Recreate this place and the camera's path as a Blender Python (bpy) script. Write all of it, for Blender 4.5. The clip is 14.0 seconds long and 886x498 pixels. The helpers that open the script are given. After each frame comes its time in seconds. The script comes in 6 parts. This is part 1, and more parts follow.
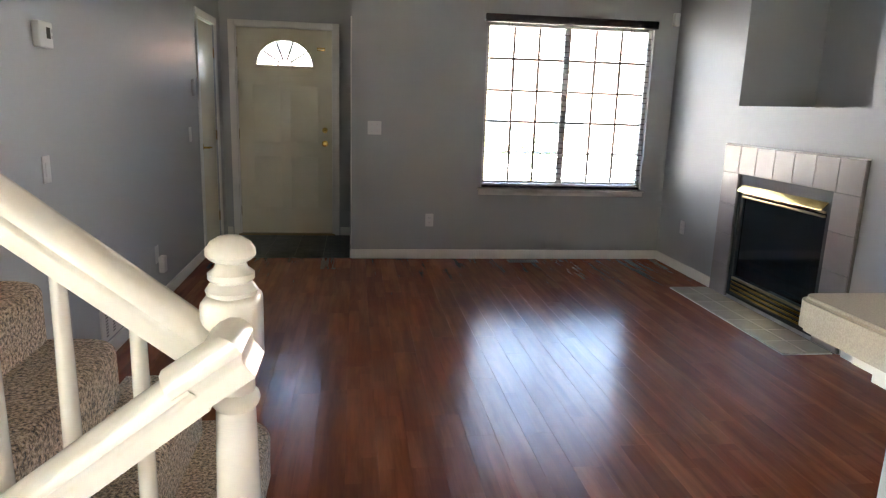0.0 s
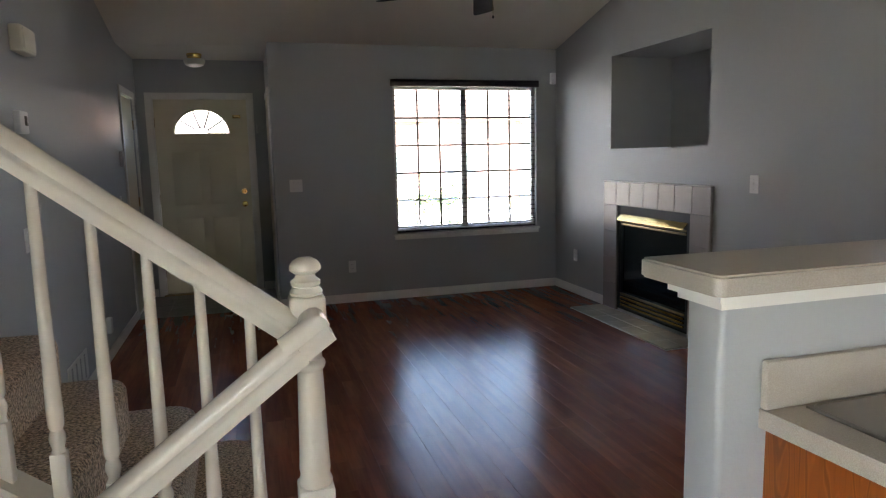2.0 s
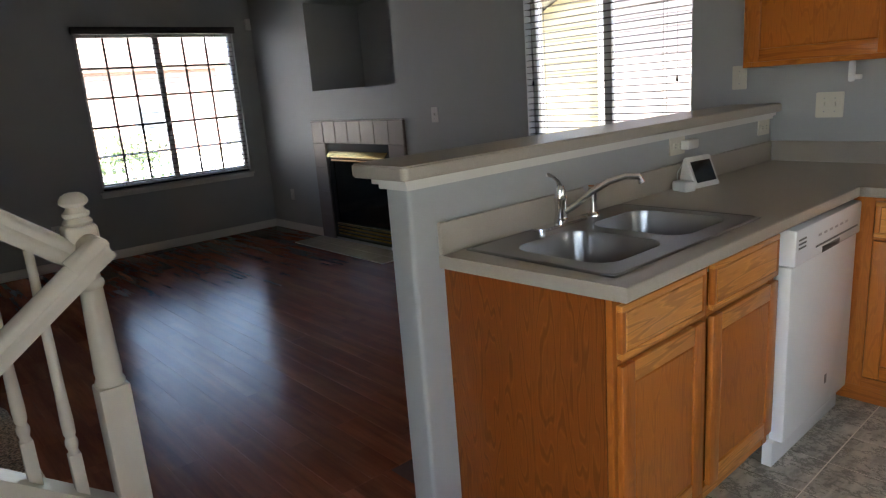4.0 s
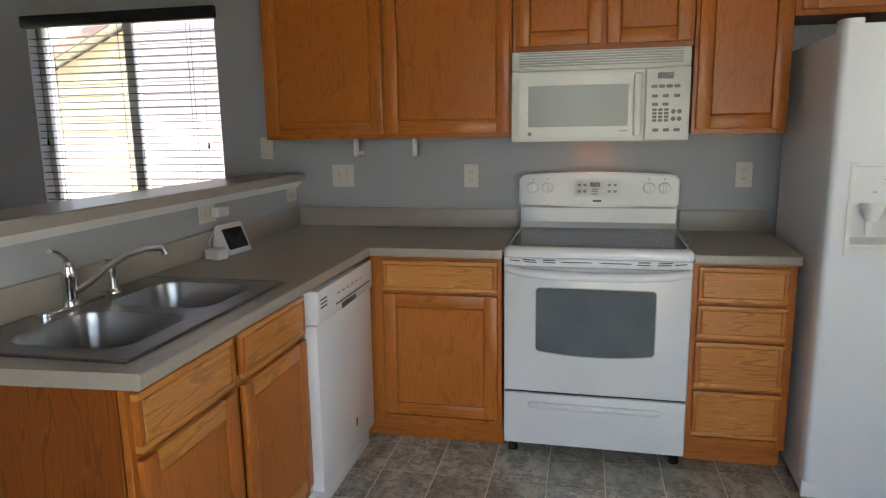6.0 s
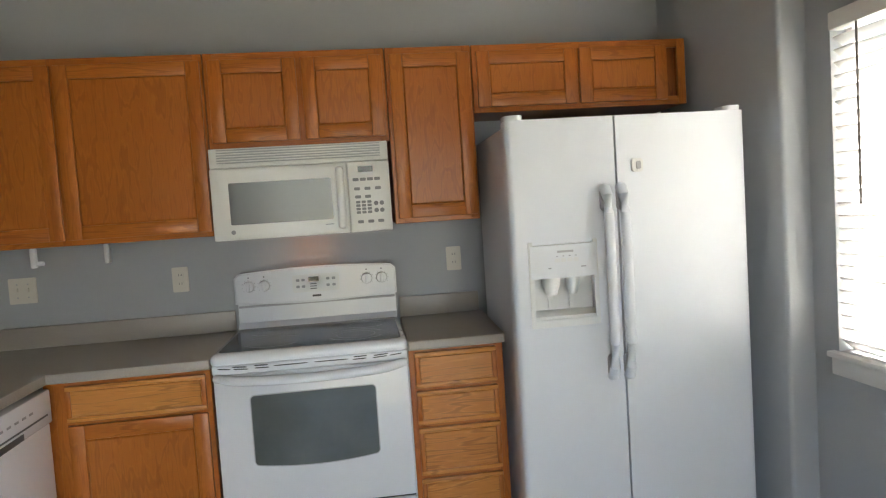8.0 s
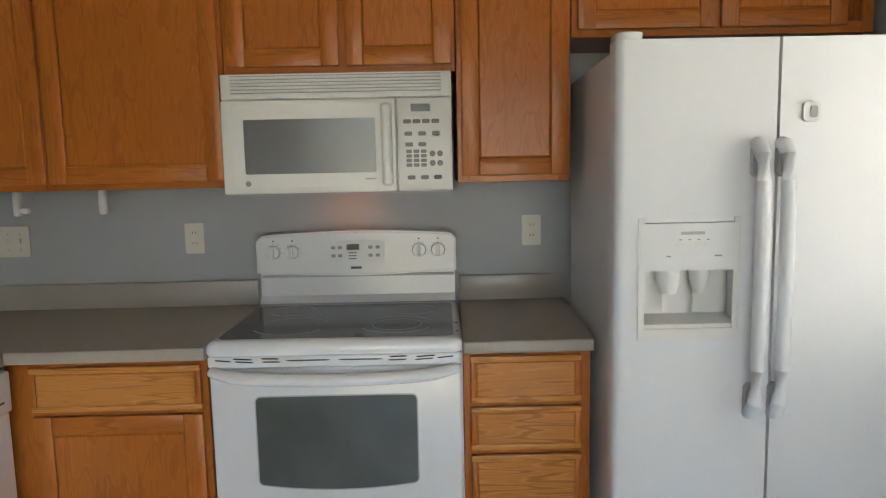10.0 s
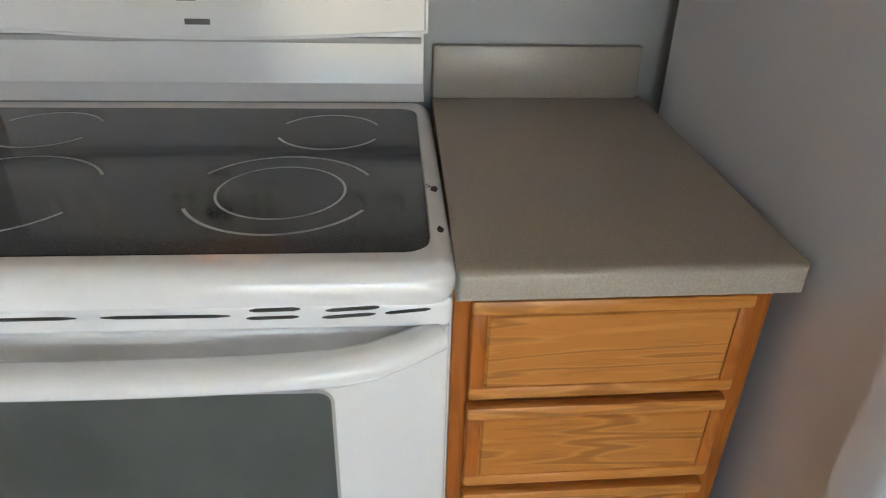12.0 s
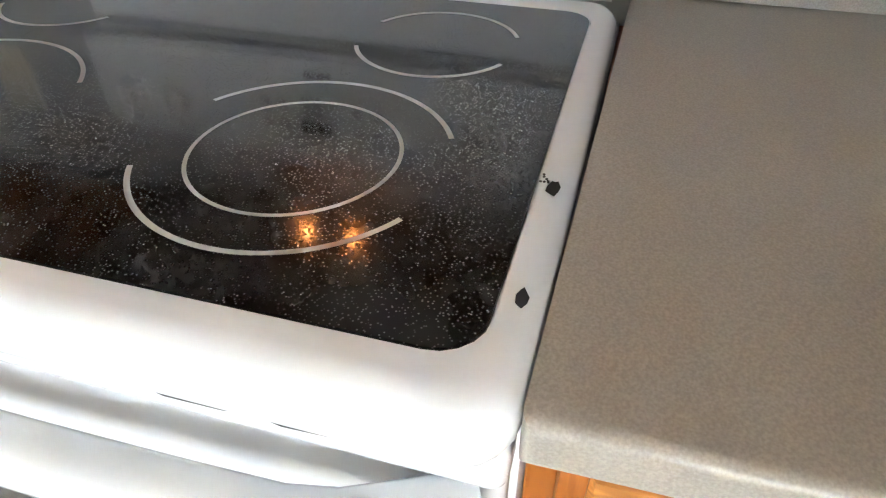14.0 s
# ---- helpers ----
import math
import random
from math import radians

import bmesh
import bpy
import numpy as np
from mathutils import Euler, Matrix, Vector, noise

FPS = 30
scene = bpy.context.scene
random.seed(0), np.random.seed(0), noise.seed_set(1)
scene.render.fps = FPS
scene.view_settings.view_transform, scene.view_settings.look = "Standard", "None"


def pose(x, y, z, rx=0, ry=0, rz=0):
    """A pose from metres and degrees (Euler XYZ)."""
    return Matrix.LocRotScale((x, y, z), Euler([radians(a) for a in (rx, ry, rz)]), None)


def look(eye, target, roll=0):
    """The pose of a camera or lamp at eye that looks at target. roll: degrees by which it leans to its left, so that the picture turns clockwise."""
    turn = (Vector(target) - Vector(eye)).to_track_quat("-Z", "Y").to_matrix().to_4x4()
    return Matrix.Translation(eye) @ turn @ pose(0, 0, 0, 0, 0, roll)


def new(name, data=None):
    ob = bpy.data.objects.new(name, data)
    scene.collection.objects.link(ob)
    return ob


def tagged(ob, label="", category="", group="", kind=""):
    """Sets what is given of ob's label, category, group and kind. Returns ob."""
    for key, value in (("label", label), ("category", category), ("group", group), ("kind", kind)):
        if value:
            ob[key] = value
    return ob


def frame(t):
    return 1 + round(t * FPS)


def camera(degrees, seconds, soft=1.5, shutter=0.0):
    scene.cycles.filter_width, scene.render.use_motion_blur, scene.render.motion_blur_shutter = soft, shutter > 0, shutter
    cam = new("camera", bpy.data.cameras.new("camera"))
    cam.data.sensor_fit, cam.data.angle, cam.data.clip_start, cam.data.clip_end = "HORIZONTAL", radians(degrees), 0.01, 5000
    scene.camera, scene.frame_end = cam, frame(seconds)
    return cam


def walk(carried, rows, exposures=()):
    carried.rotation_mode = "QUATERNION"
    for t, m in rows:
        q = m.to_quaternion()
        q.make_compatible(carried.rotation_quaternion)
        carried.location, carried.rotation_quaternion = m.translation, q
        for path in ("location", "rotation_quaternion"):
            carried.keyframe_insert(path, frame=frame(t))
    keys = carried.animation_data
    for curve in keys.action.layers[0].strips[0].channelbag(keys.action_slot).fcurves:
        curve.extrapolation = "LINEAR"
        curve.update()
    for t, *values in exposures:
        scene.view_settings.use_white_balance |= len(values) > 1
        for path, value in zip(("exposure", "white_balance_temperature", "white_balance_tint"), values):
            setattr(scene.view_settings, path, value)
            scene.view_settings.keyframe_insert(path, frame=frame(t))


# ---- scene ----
cam = camera(67.4, 14.0, soft=1.2)
PATH = [
    (0, (-2.857, 1.098, 1.388), (-2.593, 3.034, 0.961), 1.9),
    (0.5, (-2.856, 0.953, 1.439), (-2.446, 2.894, 1.18), 1.0),
    (1, (-2.843, 0.774, 1.436), (-2.497, 2.727, 1.18), 1.5),
    (1.5, (-2.989, 0.675, 1.431), (-2.529, 2.607, 1.198), 1.6),
    (2, (-3.149, 0.55, 1.413), (-2.59, 2.45, 1.136), -1.3),
    (2.2, (-3.164, 0.489, 1.391), (-2.625, 2.376, 1.005), -2.6),
    (4.3, (-3.447, 0.112, 1.389), (-2.017, 1.43, 0.923), -3.8),
    (4.5, (-3.44, 0.111, 1.395), (-1.907, 1.308, 0.93), -3.3),
    (5, (-3.397, 0.115, 1.394), (-1.684, 1.027, 0.912), -3.0),
    (5.5, (-3.361, 0.091, 1.386), (-1.539, 0.741, 0.877), -1.8),
    (6, (-3.34, 0.05, 1.406), (-1.415, 0.462, 1.054), -0.9),
    (6.5, (-3.325, 0.029, 1.435), (-1.343, 0.25, 1.284), -0.6),
    (7, (-3.322, 0.026, 1.438), (-1.323, 0.008, 1.365), 0.4),
    (7.5, (-3.283, -0.077, 1.422), (-1.297, -0.29, 1.311), -2.7),
    (7.7, (-3.266, -0.142, 1.423), (-1.288, -0.41, 1.301), -3.8),
    (10, (-2.547, -0.303, 1.407), (-0.56, -0.329, 1.178), -1.2),
    (10.5, (-2.299, -0.295, 1.381), (-0.336, -0.212, 1.01), -0.9),
    (11, (-1.961, -0.253, 1.36), (-0.092, -0.434, 0.671), -1.9),
    (11.5, (-1.576, -0.299, 1.326), (0.254, -0.523, 0.553), -0.8),
    (12, (-1.235, -0.307, 1.268), (0.508, -0.477, 0.301), 1.6),
    (12.5, (-0.954, -0.297, 1.231), (0.686, -0.565, 0.118), 2.8),
    (13, (-0.789, -0.353, 1.174), (0.748, -0.2, -0.097), 2.5),
    (13.5, (-0.762, -0.381, 1.152), (0.665, -0.029, -0.205), -0.5),
    (14, (-0.848, -0.398, 1.183), (0.639, 0.025, -0.086), -0.5),
]
EXPOSURES = [(0.0, 5.75), (0.5, 4.77), (1.5, 4.65), (2.2, 4.55), (4.3, 3.70), (5.0, 3.75), (5.5, 4.10), (6.0, 3.71), (6.5, 3.16), (7.0, 3.16), (7.5, 3.82), (7.7, 3.87), (10.0, 3.80), (10.5, 3.75), (11.0, 4.00), (11.5, 3.70), (12.0, 4.35), (12.5, 4.89), (13.0, 5.63), (13.5, 5.93), (14.0, 5.53)]
walk(cam, [(t, look(eye, target, roll)) for t, eye, target, roll in PATH], [(t, stops, 7000 if t < 0.3 else 6750 if t < 8 else 6900 if t < 12.7 else 6600, 11) for t, stops in EXPOSURES])

# ---- world and light ----
world = bpy.data.worlds.new("daylight")
scene.world = world
world.use_nodes = True
wt = world.node_tree
sky = wt.nodes.new("ShaderNodeTexSky")
sky.sky_type = "NISHITA"
sky.sun_disc = False
sky.sun_elevation, sky.sun_rotation = radians(61), radians(200)
sky.air_density, sky.dust_density = 1.0, 2.0
wt.links.new(sky.outputs[0], wt.nodes["Background"].inputs[0])
wt.nodes["Background"].inputs[1].default_value = 0.15
sun = new("sun", bpy.data.lights.new("sun", "SUN"))
sun.data.energy, sun.data.angle, sun.data.color = 4.5, radians(0.6), (1.0, 0.95, 0.87)
sun.matrix_world = look((20 * math.sin(radians(200)), 20 * math.cos(radians(200)), 36.1), (0, 0, 0))


# ---- materials ----
def links(m):
    nt = m.node_tree
    return nt.nodes, nt.links


def noise_tex(m, scale, detail=3.0, stretch=(1, 1, 1), rough=0.55, offset_random=False):
    n, l = links(m)
    geo = n.new("ShaderNodeNewGeometry")
    mp = n.new("ShaderNodeMapping")
    mp.inputs["Scale"].default_value = stretch
    l.new(geo.outputs["Position"], mp.inputs["Vector"])
    if offset_random:
        info = n.new("ShaderNodeObjectInfo")
        mul = n.new("ShaderNodeMath")
        mul.operation = "MULTIPLY"
        mul.inputs[1].default_value = 37.0
        comb = n.new("ShaderNodeCombineXYZ")
        l.new(info.outputs["Random"], mul.inputs[0])
        for i in range(3):
            l.new(mul.outputs[0], comb.inputs[i])
        l.new(comb.outputs[0], mp.inputs["Location"])
    t = n.new("ShaderNodeTexNoise")
    t.inputs["Scale"].default_value = scale
    t.inputs["Detail"].default_value = detail
    t.inputs["Roughness"].default_value = rough
    l.new(mp.outputs[0], t.inputs["Vector"])
    return t


def ramp(m, src, stops):
    n, l = links(m)
    r = n.new("ShaderNodeValToRGB")
    els = r.color_ramp.elements
    while len(els) < len(stops):
        els.new(0.5)
    for e, (p, c) in zip(els, stops):
        e.position, e.color = p, (*c, 1)
    l.new(src, r.inputs[0])
    return r


def mixc(m, fac, a, b, mode="MIX"):
    n, l = links(m)
    x = n.new("ShaderNodeMix")
    x.data_type, x.blend_type = "RGBA", mode
    for sock, v in ((x.inputs["Factor"], fac), (x.inputs["A"], a), (x.inputs["B"], b)):
        if isinstance(v, (int, float)):
            sock.default_value = v
        elif isinstance(v, tuple):
            sock.default_value = (*v, 1)
        else:
            l.new(v, sock)
    return x.outputs["Result"]


def bump(m, src, strength, dist, normal=None):
    n, l = links(m)
    b = n.new("ShaderNodeBump")
    b.inputs["Strength"].default_value, b.inputs["Distance"].default_value = strength, dist
    l.new(src, b.inputs["Height"])
    if normal:
        l.new(normal, b.inputs["Normal"])
    return b.outputs[0]


def scaled(c, k):
    return tuple(min(1.0, v * k) for v in c)


def mat(name, base, rough=0.5, metal=0.0, var=0.08, vscale=3.0, bmp=0.0, bscale=150.0, bdist=0.001, coat=0.0, rvar=0.12, grime=0.0, stretch=(1, 1, 1)):
    m = bpy.data.materials.new(name)
    m.use_nodes = True
    n, l = links(m)
    p = n["Principled BSDF"]
    big = noise_tex(m, vscale, 4, stretch)
    fine = noise_tex(m, bscale, 3, stretch)
    col = ramp(m, big.outputs[0], [(0.3, scaled(base, 1 - var)), (0.7, scaled(base, 1 + var))]).outputs[0]
    if grime:
        g = noise_tex(m, vscale * 4.3, 6, stretch, 0.7)
        gf = ramp(m, g.outputs[0], [(0.55, (0, 0, 0)), (0.8, (grime, grime, grime))])
        col = mixc(m, gf.outputs[0], col, scaled(base, 0.55))
    l.new(col, p.inputs["Base Color"])
    mr = n.new("ShaderNodeMapRange")
    mr.inputs["To Min"].default_value, mr.inputs["To Max"].default_value = max(0.02, rough * (1 - rvar)), min(1, rough * (1 + rvar))
    l.new(fine.outputs[0], mr.inputs["Value"])
    l.new(mr.outputs[0], p.inputs["Roughness"])
    p.inputs["Metallic"].default_value = metal
    p.inputs["Coat Weight"].default_value = coat
    p.inputs["Coat Roughness"].default_value = 0.12
    if bmp:
        l.new(bump(m, fine.outputs[0], bmp, bdist), p.inputs["Normal"])
    return m


def emitter(name, color, strength):
    m = bpy.data.materials.new(name)
    m.use_nodes = True
    p = links(m)[0]["Principled BSDF"]
    p.inputs["Base Color"].default_value = (*color, 1)
    p.inputs["Emission Color"].default_value = (*color, 1)
    p.inputs["Emission Strength"].default_value = strength
    return m


def wood(name, axis, dark, mid, light, rough=0.33, fine=1.0, coat=0.12, per_object=True, figure=0.55, ring=(9.0, 0.22, 16.0)):
    """Oak-like wood with its grain along the axis."""
    m = bpy.data.materials.new(name)
    m.use_nodes = True
    n, l = links(m)
    p = n["Principled BSDF"]
    st = tuple(0.07 if "xyz"[i] == axis else 1.0 for i in range(3))
    rings = noise_tex(m, ring[0], 2.0, tuple(ring[1] if "xyz"[i] == axis else 1.0 for i in range(3)), 0.4, per_object)
    mul = n.new("ShaderNodeMath")
    mul.operation = "MULTIPLY"
    mul.inputs[1].default_value = ring[2]
    l.new(rings.outputs[0], mul.inputs[0])
    sn = n.new("ShaderNodeMath")
    sn.operation = "SINE"
    ml2 = n.new("ShaderNodeMath")
    ml2.operation = "MULTIPLY"
    ml2.inputs[1].default_value = 3.1
    l.new(mul.outputs[0], ml2.inputs[0])
    l.new(ml2.outputs[0], sn.inputs[0])
    c1 = ramp(m, sn.outputs[0], [(0.0, mid), (0.55, light), (0.95, dark)]).outputs[0]
    big = noise_tex(m, 2.2, 3, st, 0.5, per_object)
    c1 = mixc(m, figure, c1, ramp(m, big.outputs[0], [(0.3, mid), (0.7, light)]).outputs[0])
    pores = noise_tex(m, 160.0 * fine, 4, st, 0.6, per_object)
    pf = ramp(m, pores.outputs[0], [(0.52, (0, 0, 0)), (0.68, (0.34, 0.34, 0.34))])
    col = mixc(m, pf.outputs[0], c1, dark)
    l.new(col, p.inputs["Base Color"])
    p.inputs["Roughness"].default_value = rough
    p.inputs["Coat Weight"].default_value = coat
    p.inputs["Coat Roughness"].default_value = 0.25
    p.inputs["Specular IOR Level"].default_value = 0.3
    l.new(bump(m, pores.outputs[0], 0.15, 0.0006), p.inputs["Normal"])
    return m


def glass(name, tint=(1, 1, 1), rough=0.0):
    m = bpy.data.materials.new(name)
    m.use_nodes = True
    p = links(m)[0]["Principled BSDF"]
    p.inputs["Base Color"].default_value = (*tint, 1)
    p.inputs["Roughness"].default_value = rough
    p.inputs["Transmission Weight"].default_value = 1.0
    p.inputs["IOR"].default_value = 1.45
    return m


def laminate(name):
    """Cherry-brown laminate: each plank its own tone, printed strips, grain along y, satin lacquer."""
    m = bpy.data.materials.new(name)
    m.use_nodes = True
    n, l = links(m)
    p = n["Principled BSDF"]
    info = n.new("ShaderNodeObjectInfo")
    tone = ramp(m, info.outputs["Random"], [(0.0, (0.21, 0.062, 0.032)), (0.5, (0.25, 0.075, 0.038)), (1.0, (0.29, 0.090, 0.046))]).outputs[0]
    geo = n.new("ShaderNodeNewGeometry")
    sep = n.new("ShaderNodeSeparateXYZ")
    l.new(geo.outputs["Position"], sep.inputs[0])

    def calc(op, a, b=None):
        k = n.new("ShaderNodeMath")
        k.operation = op
        for i, v in enumerate((a, b)):
            if isinstance(v, (int, float)):
                k.inputs[i].default_value = v
            elif v is not None:
                l.new(v, k.inputs[i])
        return k.outputs[0]

    # printed blocks: strips half a plank wide, 0.4 m long, staggered
    col = calc("FLOOR", calc("MULTIPLY", calc("ADD", sep.outputs["X"], 4.16), 2 / 0.127))
    wn = n.new("ShaderNodeTexWhiteNoise")
    wn.noise_dimensions = "1D"
    l.new(col, wn.inputs["W"])
    row = calc("FLOOR", calc("ADD", calc("MULTIPLY", sep.outputs["Y"], 2.4), calc("MULTIPLY", wn.outputs["Value"], 5.0)))
    wn2 = n.new("ShaderNodeTexWhiteNoise")
    wn2.noise_dimensions = "1D"
    l.new(calc("ADD", calc("MULTIPLY", col, 17.31), row), wn2.inputs["W"])
    block = ramp(m, wn2.outputs["Value"], [(0.0, (0.15, 0.042, 0.022)), (0.45, (0.25, 0.073, 0.036)), (1.0, (0.36, 0.120, 0.060))]).outputs[0]
    tone = mixc(m, 0.38, tone, block)
    streak = noise_tex(m, 24.0, 5, (1, 0.06, 1), 0.66, True)
    c = mixc(m, ramp(m, streak.outputs[0], [(0.40, (0, 0, 0)), (0.66, (0.6, 0.6, 0.6))]).outputs[0], tone, (0.105, 0.032, 0.018))
    warm = noise_tex(m, 9.0, 4, (1, 0.12, 1), 0.6, True)
    c = mixc(m, ramp(m, warm.outputs[0], [(0.5, (0, 0, 0)), (0.72, (0.75, 0.75, 0.75))]).outputs[0], c, (0.36, 0.135, 0.062))
    l.new(c, p.inputs["Base Color"])
    smear = noise_tex(m, 3.0, 4)
    mr = n.new("ShaderNodeMapRange")
    mr.inputs["To Min"].default_value, mr.inputs["To Max"].default_value = 0.19, 0.28
    l.new(smear.outputs[0], mr.inputs["Value"])
    l.new(mr.outputs[0], p.inputs["Roughness"])
    p.inputs["Specular IOR Level"].default_value = 0.24
    return m


def vinyl(name, tones):
    """Stone-look vinyl tile with clouds and dark veins, each tile its own tone."""
    m = bpy.data.materials.new(name)
    m.use_nodes = True
    n, l = links(m)
    p = n["Principled BSDF"]
    info = n.new("ShaderNodeObjectInfo")
    tone = ramp(m, info.outputs["Random"], [(0.0, tones[0]), (0.5, tones[1]), (1.0, tones[2])]).outputs[0]
    cloud = noise_tex(m, 7.0, 6, (1, 2.1, 1), 0.7, True)
    c = mixc(m, ramp(m, cloud.outputs[0], [(0.4, (0, 0, 0)), (0.68, (0.85, 0.85, 0.85))]).outputs[0], tone, scaled(tones[0], 0.38))
    vein = noise_tex(m, 5.0, 8, (1.5, 1, 1), 0.75, True)
    c = mixc(m, ramp(m, vein.outputs[0], [(0.47, (0, 0, 0)), (0.5, (0.85, 0.85, 0.85)), (0.53, (0, 0, 0))]).outputs[0], c, scaled(tones[0], 0.25))
    l.new(c, p.inputs["Base Color"])
    p.inputs["Roughness"].default_value = 0.38
    l.new(bump(m, cloud.outputs[0], 0.12, 0.001), p.inputs["Normal"])
    return m


def carpet_mat(name):
    m = bpy.data.materials.new(name)
    m.use_nodes = True
    n, l = links(m)
    p = n["Principled BSDF"]
    f = noise_tex(m, 95.0, 3, (1, 1, 1), 0.7)
    c = ramp(m, f.outputs[0], [(0.36, (0.03, 0.016, 0.010)), (0.44, (0.22, 0.135, 0.08)), (0.52, (0.47, 0.33, 0.215)), (0.62, (0.74, 0.57, 0.41))]).outputs[0]
    l.new(c, p.inputs["Base Color"])
    p.inputs["Roughness"].default_value = 1.0
    p.inputs["Sheen Weight"].default_value = 0.3
    l.new(bump(m, f.outputs[0], 1.0, 0.012), p.inputs["Normal"])
    return m


def countertop(name, base):
    m = mat(name, base, 0.34, var=0.04, vscale=4, bmp=0.05, bscale=500)
    n, l = links(m)
    p = n["Principled BSDF"]
    sp = noise_tex(m, 520.0, 2, (1, 1, 1), 0.5)
    sp2 = noise_tex(m, 210.0, 3, (1, 1, 1), 0.6)
    c = ramp(m, sp.outputs[0], [(0.32, scaled(base, 0.84)), (0.5, base), (0.68, scaled(base, 1.15))]).outputs[0]
    c = mixc(m, ramp(m, sp2.outputs[0], [(0.4, (0, 0, 0)), (0.7, (0.35, 0.35, 0.35))]).outputs[0], c, scaled(base, 0.85))
    l.new(c, p.inputs["Base Color"])
    return m


def ceramic_glass(name):
    """Black cooktop glass with a pebbled relief, its glints painted in as grey dots."""
    m = bpy.data.materials.new(name)
    m.use_nodes = True
    n, l = links(m)
    p = n["Principled BSDF"]
    geo = n.new("ShaderNodeNewGeometry")
    v = n.new("ShaderNodeTexVoronoi")
    v.inputs["Scale"].default_value = 400.0
    l.new(geo.outputs["Position"], v.inputs["Vector"])
    r = ramp(m, v.outputs["Distance"], [(0.0, (1, 1, 1)), (0.45, (0, 0, 0))])
    wear = noise_tex(m, 11.0, 4)
    base = ramp(m, wear.outputs[0], [(0.35, (0.010, 0.011, 0.011)), (0.75, (0.022, 0.023, 0.023))]).outputs[0]
    # light grey dots in the colour stand in for highlights on the pebbles
    glints = ramp(m, v.outputs["Distance"], [(0.16, (1, 1, 1)), (0.28, (0, 0, 0))]).outputs[0]
    thin = ramp(m, v.outputs["Color"], [(0.0, (0.45, 0.45, 0.45)), (0.5, (1, 1, 1))]).outputs[0]
    l.new(mixc(m, mixc(m, 1.0, glints, thin, "MULTIPLY"), base, (0.14, 0.145, 0.15)), p.inputs["Base Color"])
    mr = n.new("ShaderNodeMapRange")
    mr.inputs["To Min"].default_value, mr.inputs["To Max"].default_value = 0.05, 0.11
    l.new(wear.outputs[0], mr.inputs["Value"])
    l.new(mr.outputs[0], p.inputs["Roughness"])
    p.inputs["Specular IOR Level"].default_value = 0.4
    l.new(bump(m, r.outputs[0], 0.10, 0.0003), p.inputs["Normal"])
    return m


WALL = mat("grey_wall_paint", (0.375, 0.388, 0.400), 0.47, var=0.03, vscale=1.2, bmp=0.28, bscale=110, bdist=0.0016)
CEIL = mat("ceiling_paint", (0.74, 0.70, 0.63), 0.85, var=0.03, vscale=1.5, bmp=0.5, bscale=70, bdist=0.003)
TRIM = mat("white_trim_paint", (0.72, 0.71, 0.68), 0.4, var=0.03, bmp=0.05, bscale=60)
RAILP = mat("cream_gloss_paint", (0.66, 0.615, 0.545), 0.25, var=0.04, vscale=8, bmp=0.06, bscale=45, bdist=0.002, grime=0.12)
DOORP = mat("cream_door_paint", (0.66, 0.62, 0.49), 0.42, var=0.03, bmp=0.08, bscale=80)
CARPET = carpet_mat("speckled_brown_carpet")
PLANK = laminate("cherry_laminate")
VINYL = vinyl("grey_stone_vinyl", ((0.42, 0.405, 0.355), (0.53, 0.51, 0.445), (0.62, 0.60, 0.545)))
ENTRYV = vinyl("green_grey_vinyl", ((0.10, 0.105, 0.085), (0.115, 0.12, 0.10), (0.13, 0.132, 0.11)))
GROUT = mat("pale_grout", (0.80, 0.77, 0.69), 0.8)
SEAM = mat("dark_subfloor", (0.07, 0.022, 0.014), 0.7)
OAKZ = wood("oak_upright_grain", "z", (0.23, 0.060, 0.010), (0.41, 0.118, 0.018), (0.51, 0.165, 0.028), figure=0.70, ring=(20.0, 0.20, 9.0))
OAKY = wood("oak_grain_along_wall", "y", (0.25, 0.078, 0.014), (0.54, 0.200, 0.040), (0.70, 0.315, 0.084), figure=0.5, ring=(24.0, 0.07, 12.0))
OAKR = wood("oak_rail_along_wall", "y", (0.21, 0.056, 0.009), (0.41, 0.120, 0.019), (0.52, 0.172, 0.030), figure=0.55, ring=(24.0, 0.07, 12.0))
OAKX = wood("oak_grain_along_bar", "x", (0.25, 0.078, 0.014), (0.54, 0.200, 0.040), (0.70, 0.315, 0.084), figure=0.5, ring=(24.0, 0.07, 12.0))
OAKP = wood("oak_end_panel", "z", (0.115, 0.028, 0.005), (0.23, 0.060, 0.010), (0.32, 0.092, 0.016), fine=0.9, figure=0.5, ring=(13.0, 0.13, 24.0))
COUNTER = countertop("grey_brown_laminate_top", (0.385, 0.345, 0.296))
TILE = mat("grey_pink_ceramic_tile", (0.235, 0.205, 0.195), 0.36, var=0.06, vscale=9, bmp=0.04, bscale=40)
HEARTH = mat("pale_hearth_tile", (0.42, 0.38, 0.31), 0.16, var=0.08, vscale=9, bmp=0.04, bscale=40)
WHITE = mat("white_enamel", (0.75, 0.765, 0.79), 0.15, var=0.015, vscale=2, rvar=0.2)
FRIDGE = mat("white_textured_steel", (0.71, 0.73, 0.77), 0.42, var=0.015, vscale=2, bmp=0.03, bscale=420, bdist=0.0004)
PLASTIC = mat("white_plastic", (0.70, 0.70, 0.69), 0.35, var=0.02)
IVORY = mat("ivory_plastic", (0.66, 0.63, 0.54), 0.35, var=0.02)
MWHITE = mat("cream_white_plastic", (0.77, 0.765, 0.725), 0.32, var=0.02)
